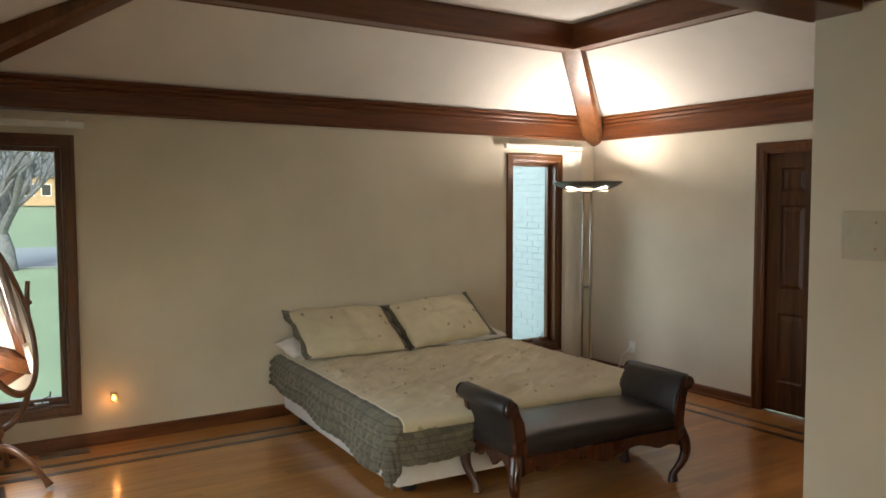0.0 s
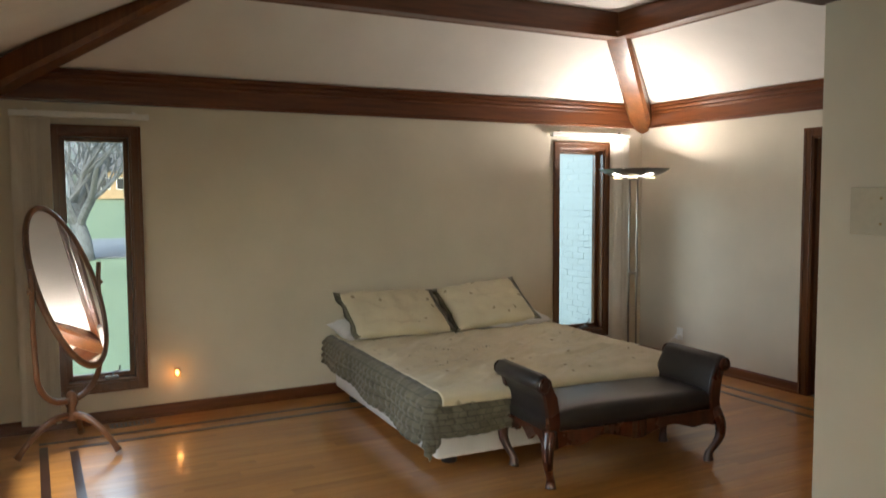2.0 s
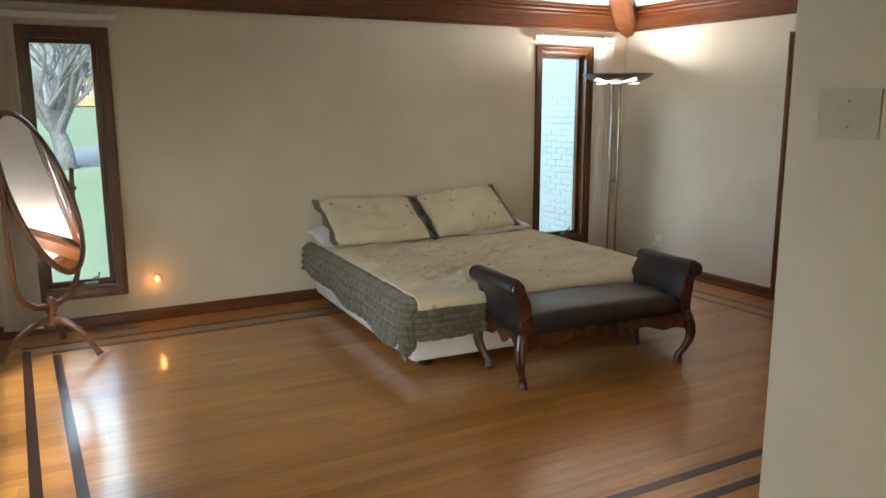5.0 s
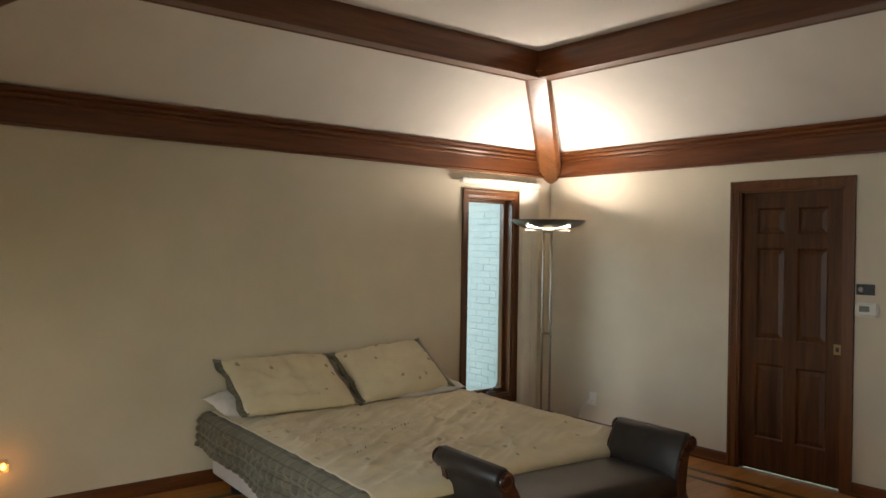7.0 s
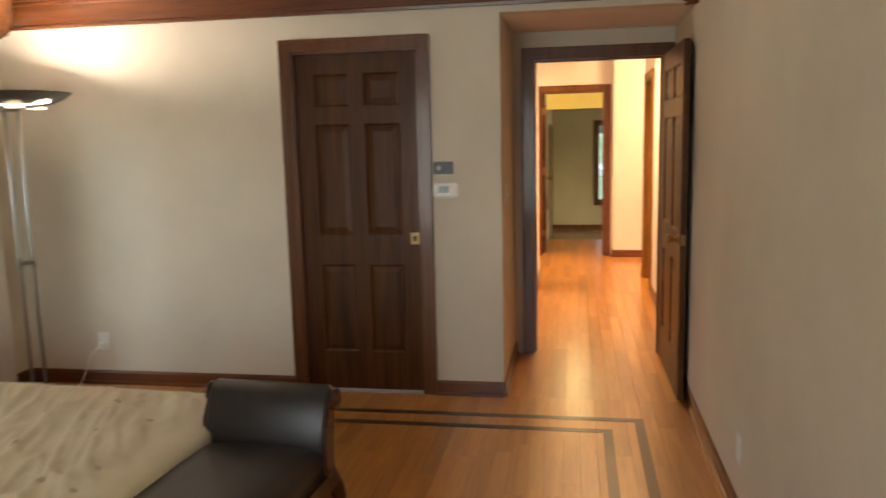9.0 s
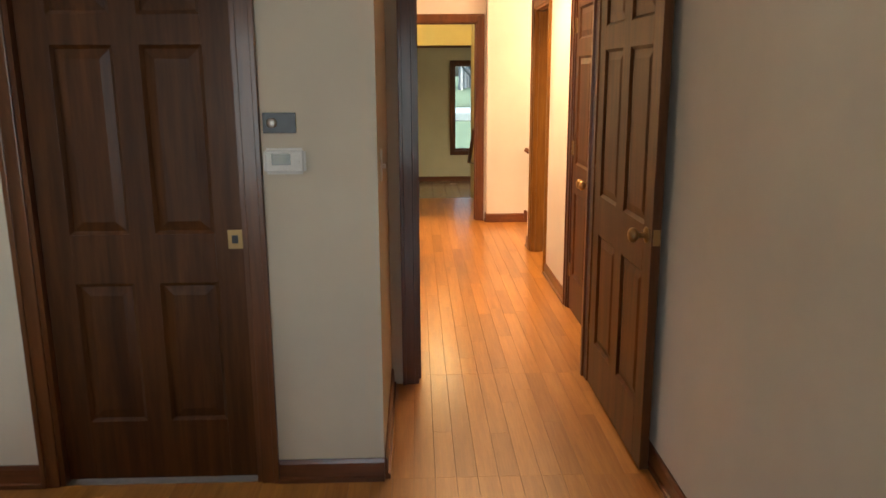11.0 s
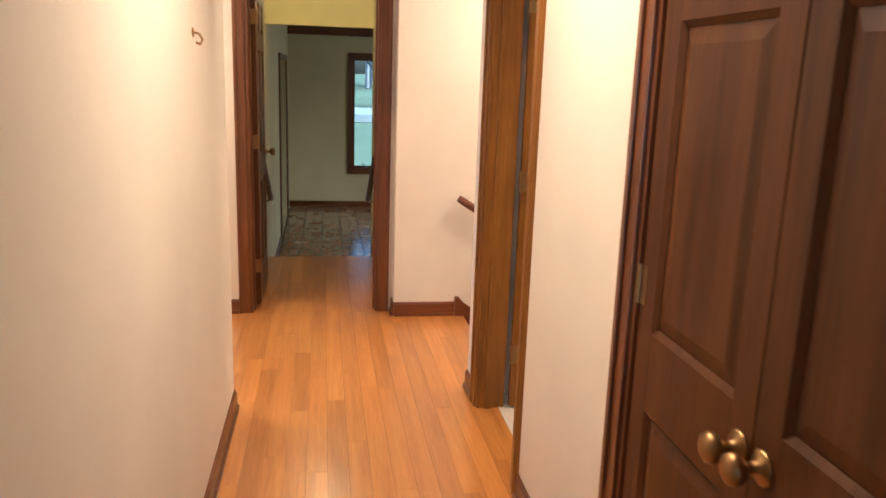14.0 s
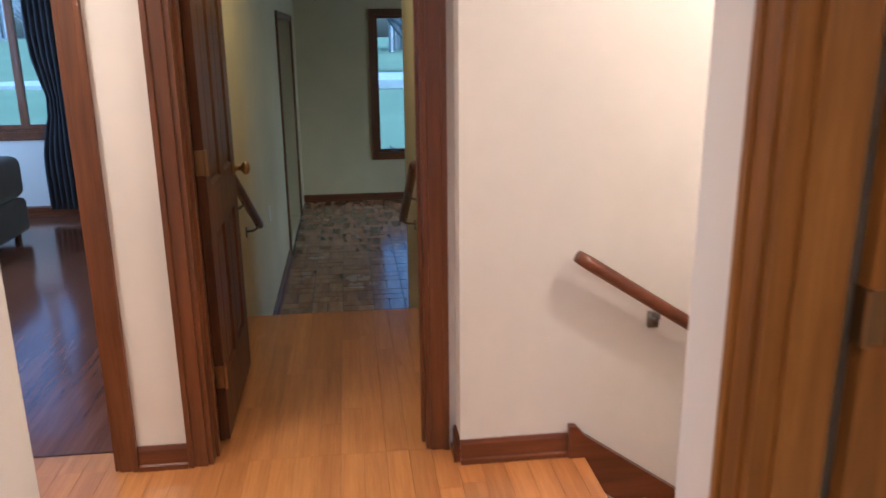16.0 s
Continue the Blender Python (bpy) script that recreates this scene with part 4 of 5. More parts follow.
part("seat", cushion(0.03, LB - 0.03, 0.015, DB - 0.015, 0.322, 0.42, 0.042), LEATHER, bench, "padded dark leather seat", True)


def apron_profile(u):
    """Lower edge of the carved apron, for u from 0 to 1."""
    c = abs(2 * u - 1)
    return 0.265 - 0.035 * math.exp(-((c) / 0.16) ** 2) + 0.018 * math.exp(-((c - 0.42) / 0.13) ** 2) - 0.02 * math.exp(-((c - 0.72) / 0.1) ** 2) - 0.03 * c ** 8


def apron(x0, y0, x1, y1, thick):
    bm = bmesh.new()
    d = Vector((x1 - x0, y1 - y0, 0))
    nrm = Vector((-d.y, d.x, 0)).normalized() * thick
    n = 36
    cols = []
    for k in range(n + 1):
        p = Vector((x0, y0, 0)) + d * (k / n)
        lo = apron_profile(k / n)
        cols.append([bm.verts.new(q) for q in (p + Vector((0, 0, lo)), p + Vector((0, 0, 0.335)), p + nrm + Vector((0, 0, 0.335)), p + nrm + Vector((0, 0, lo)))])
    for a, b in zip(cols, cols[1:]):
        for k in range(4):
            bm.faces.new((a[k], b[k], b[(k + 1) % 4], a[(k + 1) % 4]))
    bm.faces.new(cols[0])
    bm.faces.new(cols[-1][::-1])
    return bm


part("apron", apron(0.05, 0.0, LB - 0.05, 0.0, 0.022), MAHOG, bench, "carved mahogany apron")
part("apron", apron(LB - 0.05, DB, 0.05, DB, 0.022), MAHOG, bench, "carved mahogany apron")
part("end_rail", apron(0.03, DB - 0.05, 0.03, 0.05, 0.022), MAHOG, bench)
part("end_rail", apron(LB - 0.03, 0.05, LB - 0.03, DB - 0.05, 0.022), MAHOG, bench)
for sx, x0 in ((-1, 0.035), (1, LB - 0.035)):
    for sy, y0 in ((-1, 0.03), (1, DB - 0.03)):
        pts, rad = [], []
        for k in range(19):
            f = k / 18
            z = 0.335 * (1 - f)
            bow = 0.038 * math.sin(f * math.pi * 1.25) - 0.012 * f + (0.026 * max(0, f - 0.82) / 0.18)
            pts.append((x0 + sx * bow, y0 + sy * bow, max(z, 0.012)))
            rad.append(0.042 - 0.021 * min(1, f / 0.75) + (0.012 * max(0, f - 0.78) / 0.22))
        bm = sweep(bmesh.new(), pts, rad, 12, up=Vector((0, 1, 0)))
        part("leg", bm, MAHOG, bench, "cabriole mahogany leg", True)
        # front post of each arm with its scroll
        post = bmesh.new()
        prof = [(0.0, 0.30), (-0.012, 0.38), (-0.004, 0.46), (0.006, 0.52), (0.03, 0.575), (0.05, 0.60)]
        cols = []
        for dx, z in prof:
            w = 0.034 if z < 0.55 else 0.028
            cx = x0 + sx * dx
            yo, yi = (0.0, 0.035) if sy < 0 else (DB, DB - 0.035)
            cols.append([post.verts.new(q) for q in ((cx - w, yo, z), (cx + w, yo, z), (cx + w, yi, z), (cx - w, yi, z))])
        for a, b in zip(cols, cols[1:]):
            for k in range(4):
                post.faces.new((a[k], a[(k + 1) % 4], b[(k + 1) % 4], b[k]))
        post.faces.new(cols[0][::-1])
        post.faces.new(cols[-1])
        yo = -0.006 if sy < 0 else DB + 0.006
        scroll = lathe([(0.040, 0), (0.042, 0.006), (0.038, 0.012), (0.030, 0.014), (0.027, 0.011), (0.02, 0.016), (0.006, 0.017)], 20, (x0 + sx * 0.052, yo + (0.006 if sy < 0 else -0.006), 0.598), Matrix.Rotation(radians(90 if sy < 0 else -90), 3, "X"))
        me = bpy.data.meshes.new("tmp")
        scroll.to_mesh(me)
        scroll.free()
        post.from_mesh(me)
        bpy.data.meshes.remove(me)
        part("arm_post", post, MAHOG, bench, "mahogany arm post with a scroll end")
    arm = []
    for k in range(13):
        a = radians(-95 + 265 * k / 12)
        arm.append((x0 + sx * (0.052 - 0.047 * math.cos(a) * -1 if False else 0.052) + sx * -1 * 0.046 * math.cos(a), 0.6 + 0.046 * math.sin(a)))
    prof = [(x0 - sx * 0.035, 0.33), (x0 - sx * 0.052, 0.42), (x0 - sx * 0.040, 0.50), (x0 - sx * 0.016, 0.565), (x0 + sx * 0.006, 0.618), (x0 + sx * 0.035, 0.648), (x0 + sx * 0.07, 0.646), (x0 + sx * 0.098, 0.618), (x0 + sx * 0.100, 0.585), (x0 + sx * 0.076, 0.558), (x0 + sx * 0.048, 0.548), (x0 + sx * 0.022, 0.49), (x0 + sx * 0.012, 0.41), (x0 + sx * 0.022, 0.33)]
    bm = bmesh.new()
    loops = []
    for y in (0.012, 0.024, DB / 2, DB - 0.024, DB - 0.012):
        sh = 0.93 if y in (0.012, DB - 0.012) else 1.0
        cx, cz = x0 + sx * 0.02, 0.48
        loops.append([bm.verts.new((cx + (p - cx) * sh, y, cz + (q - cz) * sh)) for p, q in prof])
    for a, b in zip(loops, loops[1:]):
        for k in range(len(prof)):
            bm.faces.new((a[k], a[(k + 1) % len(prof)], b[(k + 1) % len(prof)], b[k]))
    bm.faces.new(loops[0])
    bm.faces.new(loops[-1][::-1])
    part("arm", bm, LEATHER, bench, "padded leather scroll arm", True)
bench.matrix_world = pose(2.575, 3.465, 0, 0, 0, -4.4)

# ---------------------------------------------------------------- torchiere
torch = tagged(new("floor_lamp"), "twin-pole brushed metal torchiere with a wide bowl, lit", "floor lamp")
part("base", lathe([(0.14, 0), (0.145, 0.006), (0.14, 0.018), (0.06, 0.028), (0.02, 0.034)], 32), CHROME, torch, "round weighted base", True)
for s in (-1, 1):
    part("pole", lathe([(0.009, 0.02), (0.009, 1.76)], 12, (0.035 * s, 0, 0)), CHROME, torch, "brushed metal pole", True)
for z in (0.88,):
    bm = boxes((-0.047, 0.047, -0.012, 0.012, z - 0.012, z + 0.012), bevel=0.004)
    for s in (-1, 1):
        for zz in (z - 0.025, z + 0.025):
            r = lathe([(0.016, -0.006), (0.016, 0.006)], 12, (0.035 * s, 0, zz))
            me = bpy.data.meshes.new("tmp")
            r.to_mesh(me)
            r.free()
            bm.from_mesh(me)
            bpy.data.meshes.remove(me)
    part("coupling", bm, CHROME, torch, "pole coupling with collars")
bowl = bmesh.new()
prof = [(0.045, 1.752), (0.12, 1.757), (0.20, 1.772), (0.27, 1.80), (0.31, 1.83), (0.318, 1.838), (0.31, 1.838), (0.264, 1.81), (0.196, 1.781), (0.12, 1.766), (0.045, 1.762)]
rings = [[bowl.verts.new((r * math.cos(2 * math.pi * k / 48), r * math.sin(2 * math.pi * k / 48), z)) for k in range(48)] for r, z in prof]
for a, b in zip(rings, rings[1:] + rings[:1]):
    for k in range(48):
        bowl.faces.new((a[k], a[(k + 1) % 48], b[(k + 1) % 48], b[k]))
part("bowl", bowl, DARKMETAL, torch, "shallow dark metal bowl", True)
LIT = glow("lit_frosted_glass", (1.0, 0.86, 0.6), 1.2)
for k in range(3):
    a = radians(20 + 120 * k)
    part("glass_insert", lathe([(0.045, 0), (0.05, 0.004), (0.04, 0.012)], 16, (0.165 * math.cos(a), 0.165 * math.sin(a), 1.752)), LIT, torch, "glowing frosted glass insert", True)
part("hub", lathe([(0.02, 1.735), (0.05, 1.742), (0.052, 1.758), (0.045, 1.764)], 20), CHROME, torch, "metal hub under the bowl", True)
for k in range(3):
    a = radians(80 + 120 * k)
    part("bulb", lathe([(0.006, 1.768), (0.014, 1.774), (0.016, 1.785), (0.01, 1.795), (0.003, 1.798)], 10, (0.1 * math.cos(a), 0.1 * math.sin(a), 0)), LIT, torch, "glowing bulb", True)
torch.matrix_world = pose(5.08, 5.61, 0, 0, 0, -35)

# ---------------------------------------------------------------- cheval mirror
MIRROR, _t, _b = material("silvered_glass", (0.92, 0.93, 0.93), 0.01, 1.0)
FRAMEWOOD = wood("walnut_frame", (0.09, 0.034, 0.015), (0.17, 0.07, 0.03), (0.24, 0.11, 0.05), "z", 0.28, coat=0.5)
chev = tagged(new("cheval_mirror"), "oval cheval mirror in a curved wooden stand, tilted back", "mirror")
W2, H2 = 0.235, 0.52
TILT = Matrix.Translation((0, 0, 1.05)) @ Matrix.Rotation(radians(-21.5), 4, "X")
bm = bmesh.new()
ring = [TILT @ Vector((W2 * math.cos(2 * math.pi * k / 56), 0, H2 * math.sin(2 * math.pi * k / 56))) for k in range(57)]
pts = ring[:-1]
loops = []
for k, p in enumerate(pts):
    c = TILT.translation
    o_ = (p - c).normalized()
    nn = (TILT.to_3x3() @ Vector((0, 1, 0)))
    loops.append([bm.verts.new(p + o_ * a + nn * b) for a, b in ((-0.016, -0.012), (-0.008, -0.02), (0.012, -0.02), (0.022, -0.01), (0.022, 0.012), (0.01, 0.02), (-0.016, 0.016))])
for k in range(56):
    a, b = loops[k], loops[(k + 1) % 56]
    for q in range(7):
        bm.faces.new((a[q], a[(q + 1) % 7], b[(q + 1) % 7], b[q]))
part("oval_frame", bm, FRAMEWOOD, chev, "rounded wooden oval frame", True)
bm = bmesh.new()
fr_, bk_ = [], []
for p in pts:
    c = TILT.translation
    q = c + (p - c) * 0.975
    nn = (TILT.to_3x3() @ Vector((0, 1, 0)))
    fr_.append(bm.verts.new(q - nn * 0.006))
    bk_.append(bm.verts.new(q + nn * 0.004))
bm.faces.new(fr_)
bm.faces.new(bk_[::-1])
for k in range(56):
    bm.faces.new((fr_[k], fr_[(k + 1) % 56], bk_[(k + 1) % 56], bk_[k]))
part("mirror_glass", bm, MIRROR, chev, "silvered oval mirror glass")
for s in (-1, 1):
    pts2, rad = [], []
    for k in range(20):
        f = k / 19
        a = f * math.pi / 2
        if f < 0.55:
            g = f / 0.55
            x, z = s * (0.03 + 0.235 * math.sin(g * math.pi / 2)), 0.33 + 0.22 * (1 - math.cos(g * math.pi / 2))
        else:
            g = (f - 0.55) / 0.45
            x, z = s * (0.265 + 0.012 * math.sin(g * math.pi) + 0.02 * max(0, g - 0.8) / 0.2), 0.55 + 0.63 * g
        pts2.append((x, 0, z))
        rad.append(0.021 - 0.006 * f)
    part("upright", sweep(bmesh.new(), pts2, rad, 10, up=Vector((0, 1, 0))), FRAMEWOOD, chev, "curved wooden upright", True)
    kb = lathe([(0.006, 0), (0.006, 0.02), (0.016, 0.024), (0.018, 0.034), (0.008, 0.04)], 12, (s * 0.262, 0, 1.05), Matrix.Rotation(radians(90 * s), 3, "Y"))
    part("tilt_knob", kb, FRAMEWOOD, chev, "turned wooden tilt knob", True)
part("pedestal", lathe([(0.03, 0.20), (0.045, 0.215), (0.03, 0.245), (0.026, 0.28), (0.04, 0.31), (0.032, 0.34), (0.03, 0.365), (0.014, 0.385), (0.004, 0.39)], 18), FRAMEWOOD, chev, "turned wooden pedestal", True)
for k in range(3):
    a = radians(k * 120 + 34)
    pts2, rad = [], []
    for q in range(13):
        f = q / 12
        rr = 0.02 + 0.31 * f
        z = 0.235 + 0.03 * math.sin(f * math.pi * 0.6) - 0.235 * f ** 1.7 + 0.0
        pts2.append((rr * math.cos(a), rr * math.sin(a), max(z, 0.018)))
        rad.append(0.024 - 0.006 * f + (0.006 if q == 12 else 0))
    part("leg", sweep(bmesh.new(), pts2, rad, 10), FRAMEWOOD, chev, "curved wooden leg", True)
chev.matrix_world = pose(0.37, 5.5, 0, 0, 0, 45)


# ---------------------------------------------------------------- small things
def plate(name, m, w, h, mat, label, category, extras=()):
    """A wall plate: local x across, z up, standing out along -y."""
    bm = boxes((-w / 2, w / 2, -0.006, 0.0, -h / 2, h / 2), bevel=0.002)
    ob = part(name, bm, mat)
    tagged(ob, label, category)
    for nm, r, mt in extras:
        part(nm, boxes(r, bevel=0.001), mt, ob)
    ob.matrix_world = m
    return ob


BEIGE = plain("beige_plate", (0.50, 0.43, 0.30), 0.45, amount=0.05)
# beige plate on the end of the partition
plate("switch_plate", pose(XP, 1.645, 1.55, 0, 0, -90), 0.205, 0.15, BEIGE, "beige blank multi-gang wall plate", "switch plate", [("screw", (-0.004, 0.004, -0.0075, -0.005, 0.036, 0.044), BRASS), ("screw", (-0.004, 0.004, -0.0075, -0.005, -0.044, -0.036), BRASS)])
# light switch in the nook
plate("light_switch", pose(5.83, NOOK_Y, 1.185), 0.075, 0.118, WHITE, "white toggle light switch in the door nook", "light switch", [("toggle", (-0.005, 0.005, -0.02, -0.005, -0.012, 0.004), WHITE)])
# outlet low on the partition
plate("wall_outlet", pose(4.22, YS, 0.30, 0, 0, 180), 0.072, 0.115, WHITE, "white duplex outlet low on the partition", "outlet", [("socket", (-0.017, 0.017, -0.008, -0.005, 0.008, 0.042), WHITE), ("socket", (-0.017, 0.017, -0.008, -0.005, -0.042, -0.008), WHITE)])
# outlet with a plugged adapter on the east wall
plate("wall_outlet", pose(XE, 5.505, 0.285, 0, 0, -90), 0.075, 0.115, WHITE, "white outlet with a lamp plug in it", "outlet", [("socket", (-0.017, 0.017, -0.008, -0.005, 0.008, 0.042), WHITE), ("plug", (-0.02, 0.02, -0.05, -0.006, -0.04, -0.006), WHITE)])
cord = bmesh.new()
sweep(cord, [(XE - 0.05, 5.505, 0.262), (XE - 0.075, 5.52, 0.25), (XE - 0.09, 5.56, 0.2), (XE - 0.08, 5.6, 0.1), (XE - 0.1, 5.63, 0.02), (XE - 0.2, 5.64, 0.008), (5.22, 5.62, 0.008)], 0.0035, 6)
tagged(part("lamp_cord", cord, WHITE, None, smooth=True), "white lamp cord from the outlet to the floor lamp", "cord")
# night light
ob = plate("night_light", pose(1.10, YN, 0.315), 0.045, 0.07, BEIGE, "beige plug-in night light glowing orange", "night light", [("body", (-0.006, 0.024, -0.04, -0.006, -0.03, 0.016), BEIGE)])
part("bulb", lathe([(0.006, -0.02), (0.012, -0.012), (0.013, 0.0), (0.010, 0.012), (0.003, 0.018)], 12, (-0.01, -0.055, 0.01)), glow("amber_bulb", (1.0, 0.36, 0.07), 5.0), ob, "glowing amber bulb", True)

# thermostat and dial beside the closed door
ob = plate("wall_timer", pose(XE, 3.252, 1.362, 0, 0, -90), 0.115, 0.07, BLACK, "small black wall control with a round dial", "wall control")
part("dial", lathe([(0.018, 0), (0.018, 0.006), (0.012, 0.009)], 20, (-0.026, -0.006, 0), Matrix.Rotation(radians(90), 3, "X")), CHROME, ob, "round metal dial", True)
bm = boxes((-0.074, 0.074, -0.028, 0.0, -0.046, 0.046))
bmesh.ops.bevel(bm, geom=list(bm.edges), offset=0.012, segments=3, affect="EDGES")
ob = tagged(part("thermostat", bm, WHITE), "white digital thermostat with a grey display", "thermostat")
part("display", boxes((-0.042, 0.022, -0.0305, -0.0275, -0.012, 0.026), bevel=0.001), GREY_LCD, ob, "grey liquid crystal display")
for k in range(4):
    part("button", boxes((-0.04 + 0.02 * k, -0.028 + 0.02 * k, -0.031, -0.0275, -0.034, -0.024), bevel=0.001), WHITE, ob)
for k in (0.014, -0.006):
    part("button", boxes((0.036, 0.054, -0.031, -0.0275, k - 0.006, k + 0.008), bevel=0.002), WHITE, ob)
ob.matrix_world = pose(XE, 3.238, 1.231, 0, 0, -90)

# brass hook on the hall wall
bm = lathe([(0.014, 0), (0.016, 0.003), (0.01, 0.005)], 14, (0, 0, 0), Matrix.Rotation(radians(90), 3, "X"))
sweep(bm, [(0, -0.004, 0), (0, -0.02, -0.004), (0, -0.03, -0.022), (0, -0.022, -0.036), (0, -0.01, -0.03)], 0.004, 8, up=Vector((1, 0, 0)))
ob = tagged(part("wall_hook", bm, BRASS, smooth=True), "small brass hook on the hall wall", "hook")
ob.matrix_world = pose(8.74, HN, 1.61)


# ---------------------------------------------------------------- vertical blinds
VANE = cloth("white_vane", (0.74, 0.69, 0.60), (0.68, 0.63, 0.55))


def blinds(x0, x1, s0, s1):
    b = tagged(new("vertical_blind"), "white vertical blind drawn to one side of the window", "blind", "vertical blinds")
    part("headrail", boxes((x0, x1, -0.075, -0.03, 2.145, 2.185), bevel=0.004), WHITE, b, "white metal headrail")
    for x in (x0 + 0.1, x1 - 0.1):
        part("bracket", boxes((x - 0.012, x + 0.012, -0.06, 0.0, 2.185, 2.2), bevel=0.002), WHITE, b)
    n = 12
    for k in range(n):
        x = s0 + (s1 - s0) * (k + 0.5) / n
        v = boxes((-0.0007, 0.0007, -0.044, 0.044, 0.06, 2.135))
        bmesh.ops.subdivide_edges(v, edges=[e for e in v.edges if abs(e.verts[0].co.y - e.verts[1].co.y) > 0.05], cuts=3)
        for q in v.verts:
            q.co.x += 0.007 * (1 - (q.co.y / 0.044) ** 2)
        bmesh.ops.transform(v, matrix=pose(x, -0.052 - 0.002 * (k % 3), 0, 0, 0, 68 + 8 * math.sin(k * 1.7)), verts=v.verts)
        part("vane", v, VANE, b)
    b.location = (0, YN, 0)
    return b


blinds(0.08, 0.95, 0.115, 0.29)
blinds(4.44, 5.36, 5.18, 5.32)


# ---------------------------------------------------------------- handrails
def handrail(a, b, wall_side, label, n=2):
    a, b = Vector(a), Vector(b)
    ob = tagged(new("handrail"), label, "handrail")
    part("rail", sweep(bmesh.new(), [a, a.lerp(b, 0.02), a.lerp(b, 0.5), a.lerp(b, 0.98), b], [0.021, 0.024, 0.024, 0.024, 0.021], 14), CHERRY_Y, ob, "dark rounded wooden rail", True)
    for k in range(n):
        p = a.lerp(b, (k + 0.75) / n)
        w = Vector(wall_side)
        bm = bmesh.new()
        sweep(bm, [p + Vector((0, 0, -0.015)), p + Vector((0, 0, -0.045)), p + Vector((0, 0, -0.06)) + w * 0.35, p + Vector((0, 0, -0.065)) + w], 0.007, 8, up=Vector((0.6, 0.6, 0.1)))
        box(bm, p.x + w.x - 0.018, p.x + w.x + 0.018 if abs(w.x) < 0.01 else p.x + w.x + 0.004, p.y + w.y - 0.018 if abs(w.y) < 0.01 else p.y + w.y - 0.004, p.y + w.y + 0.018 if abs(w.y) < 0.01 else p.y + w.y + 0.004, p.z - 0.095, p.z - 0.04)
        part("bracket", bm, DARKMETAL, ob, "dark metal rail bracket", True)
    return ob


handrail((XSTAIR - 0.06, 1.665, 0.768), (XSTAIR - 0.06, -0.3, -0.49), (0.058, 0, 0), "dark wooden handrail on the stairwell wall", 5)
handrail((11.93, PN - 0.065, 0.885), (12.88, PN - 0.065, 0.42), (0, 0.063, 0), "dark wooden handrail on the passage wall")
handrail((12.08, PS + 0.065, 0.88), (12.98, PS + 0.065, 0.40), (0, -0.063, 0), "dark wooden handrail on the passage wall")
plate("wall_outlet", pose(14.0, PN, 0.235), 0.075, 0.115, WHITE, "white outlet on the passage wall", "outlet")


# ---------------------------------------------------------------- ceiling lamps
FROST = glow("frosted_dome", (1.0, 0.8, 0.55), 2.0)


# the fixtures are unseen; their form is assumed, one above each ceiling lamp
def dome(at):
    ob = tagged(new("ceiling_light"), "assumed flush ceiling light with a brass rim, out of view", "ceiling light")
    part("rim", lathe([(0.15, 0.0), (0.155, -0.012), (0.145, -0.025), (0.12, -0.02)], 28), BRASS, ob, "brass rim", True)
    part("canopy", lathe([(0.14, -0.001), (0.14, -0.02), (0.05, -0.024)], 24), WHITE, ob)
    ob.location = at
    return ob


dome((8.1, 2.33, 2.40))
dome((8.75, 0.5, 2.40))
dome((10.2, 3.7, 2.40))
dome((10.1, 0.75, 2.40))
dome((12.3, 2.5, 2.40))

# ---------------------------------------------------------------- lounge
SOFAC = cloth("taupe_upholstery", (0.055, 0.043, 0.036), (0.04, 0.032, 0.027))
sofa = tagged(new("sofa"), "dark taupe upholstered sofa with rolled arms", "sofa")
part("base", soft_box(0, 1.9, 0, 0.85, 0.06, 0.32, 0.04), SOFAC, sofa, "upholstered base", True)
for k in range(2):
    part("seat_cushion", soft_box(0.22 + 0.74 * k, 0.94 + 0.74 * k, 0.0, 0.66, 0.325, 0.47, 0.05), SOFAC, sofa, "loose seat cushion", True)
part("backrest", soft_box(0.0, 1.9, 0.64, 0.86, 0.325, 0.85, 0.07), SOFAC, sofa, "padded back", True)
for x in (0.0, 1.7):
    part("arm", soft_box(x, x + 0.2, -0.01, 0.7, 0.325, 0.64, 0.07), SOFAC, sofa, "padded arm", True)
for x in (0.08, 1.82):
    for y in (0.08, 0.78):
        part("foot", lathe([(0.025, 0), (0.03, 0.06)], 10, (x, y, 0)), MAHOG, sofa)
sofa.matrix_world = pose(14.55, 4.86, 0, 0, 0, 90)
CURT = cloth("dark_curtain", (0.045, 0.045, 0.06), (0.03, 0.03, 0.042))


def curtain(y0, y1):
    bm = bmesh.new()
    n, m_ = 60, 14
    g = []
    for j in range(m_ + 1):
        f = j / m_
        z = 2.28 - 2.2 * f
        pinch = 1 - 0.45 * math.exp(-((f - 0.6) / 0.12) ** 2)
        g.append([bm.verts.new((15.18 + 0.035 * math.sin(i / n * 9 * 2 * math.pi + 0.4 * math.sin(j)), y0 + (y1 - y0) * (0.5 - (0.5 - i / n) * pinch), z)) for i in range(n + 1)])
    for j in range(m_):
        for i in range(n):
            bm.faces.new((g[j][i], g[j][i + 1], g[j + 1][i + 1], g[j + 1][i]))
    ob = tagged(part("curtain", bm, CURT, smooth=True), "dark tied-back curtain beside the lounge window", "curtain")
    ob.modifiers.new("thickness", "SOLIDIFY").thickness = 0.004
    return ob


curtain(4.52, 4.93)
rod = sweep(bmesh.new(), [(15.18, 4.45, 2.3), (15.18, 5.8, 2.3), (15.18, 7.2, 2.3)], 0.014, 10)
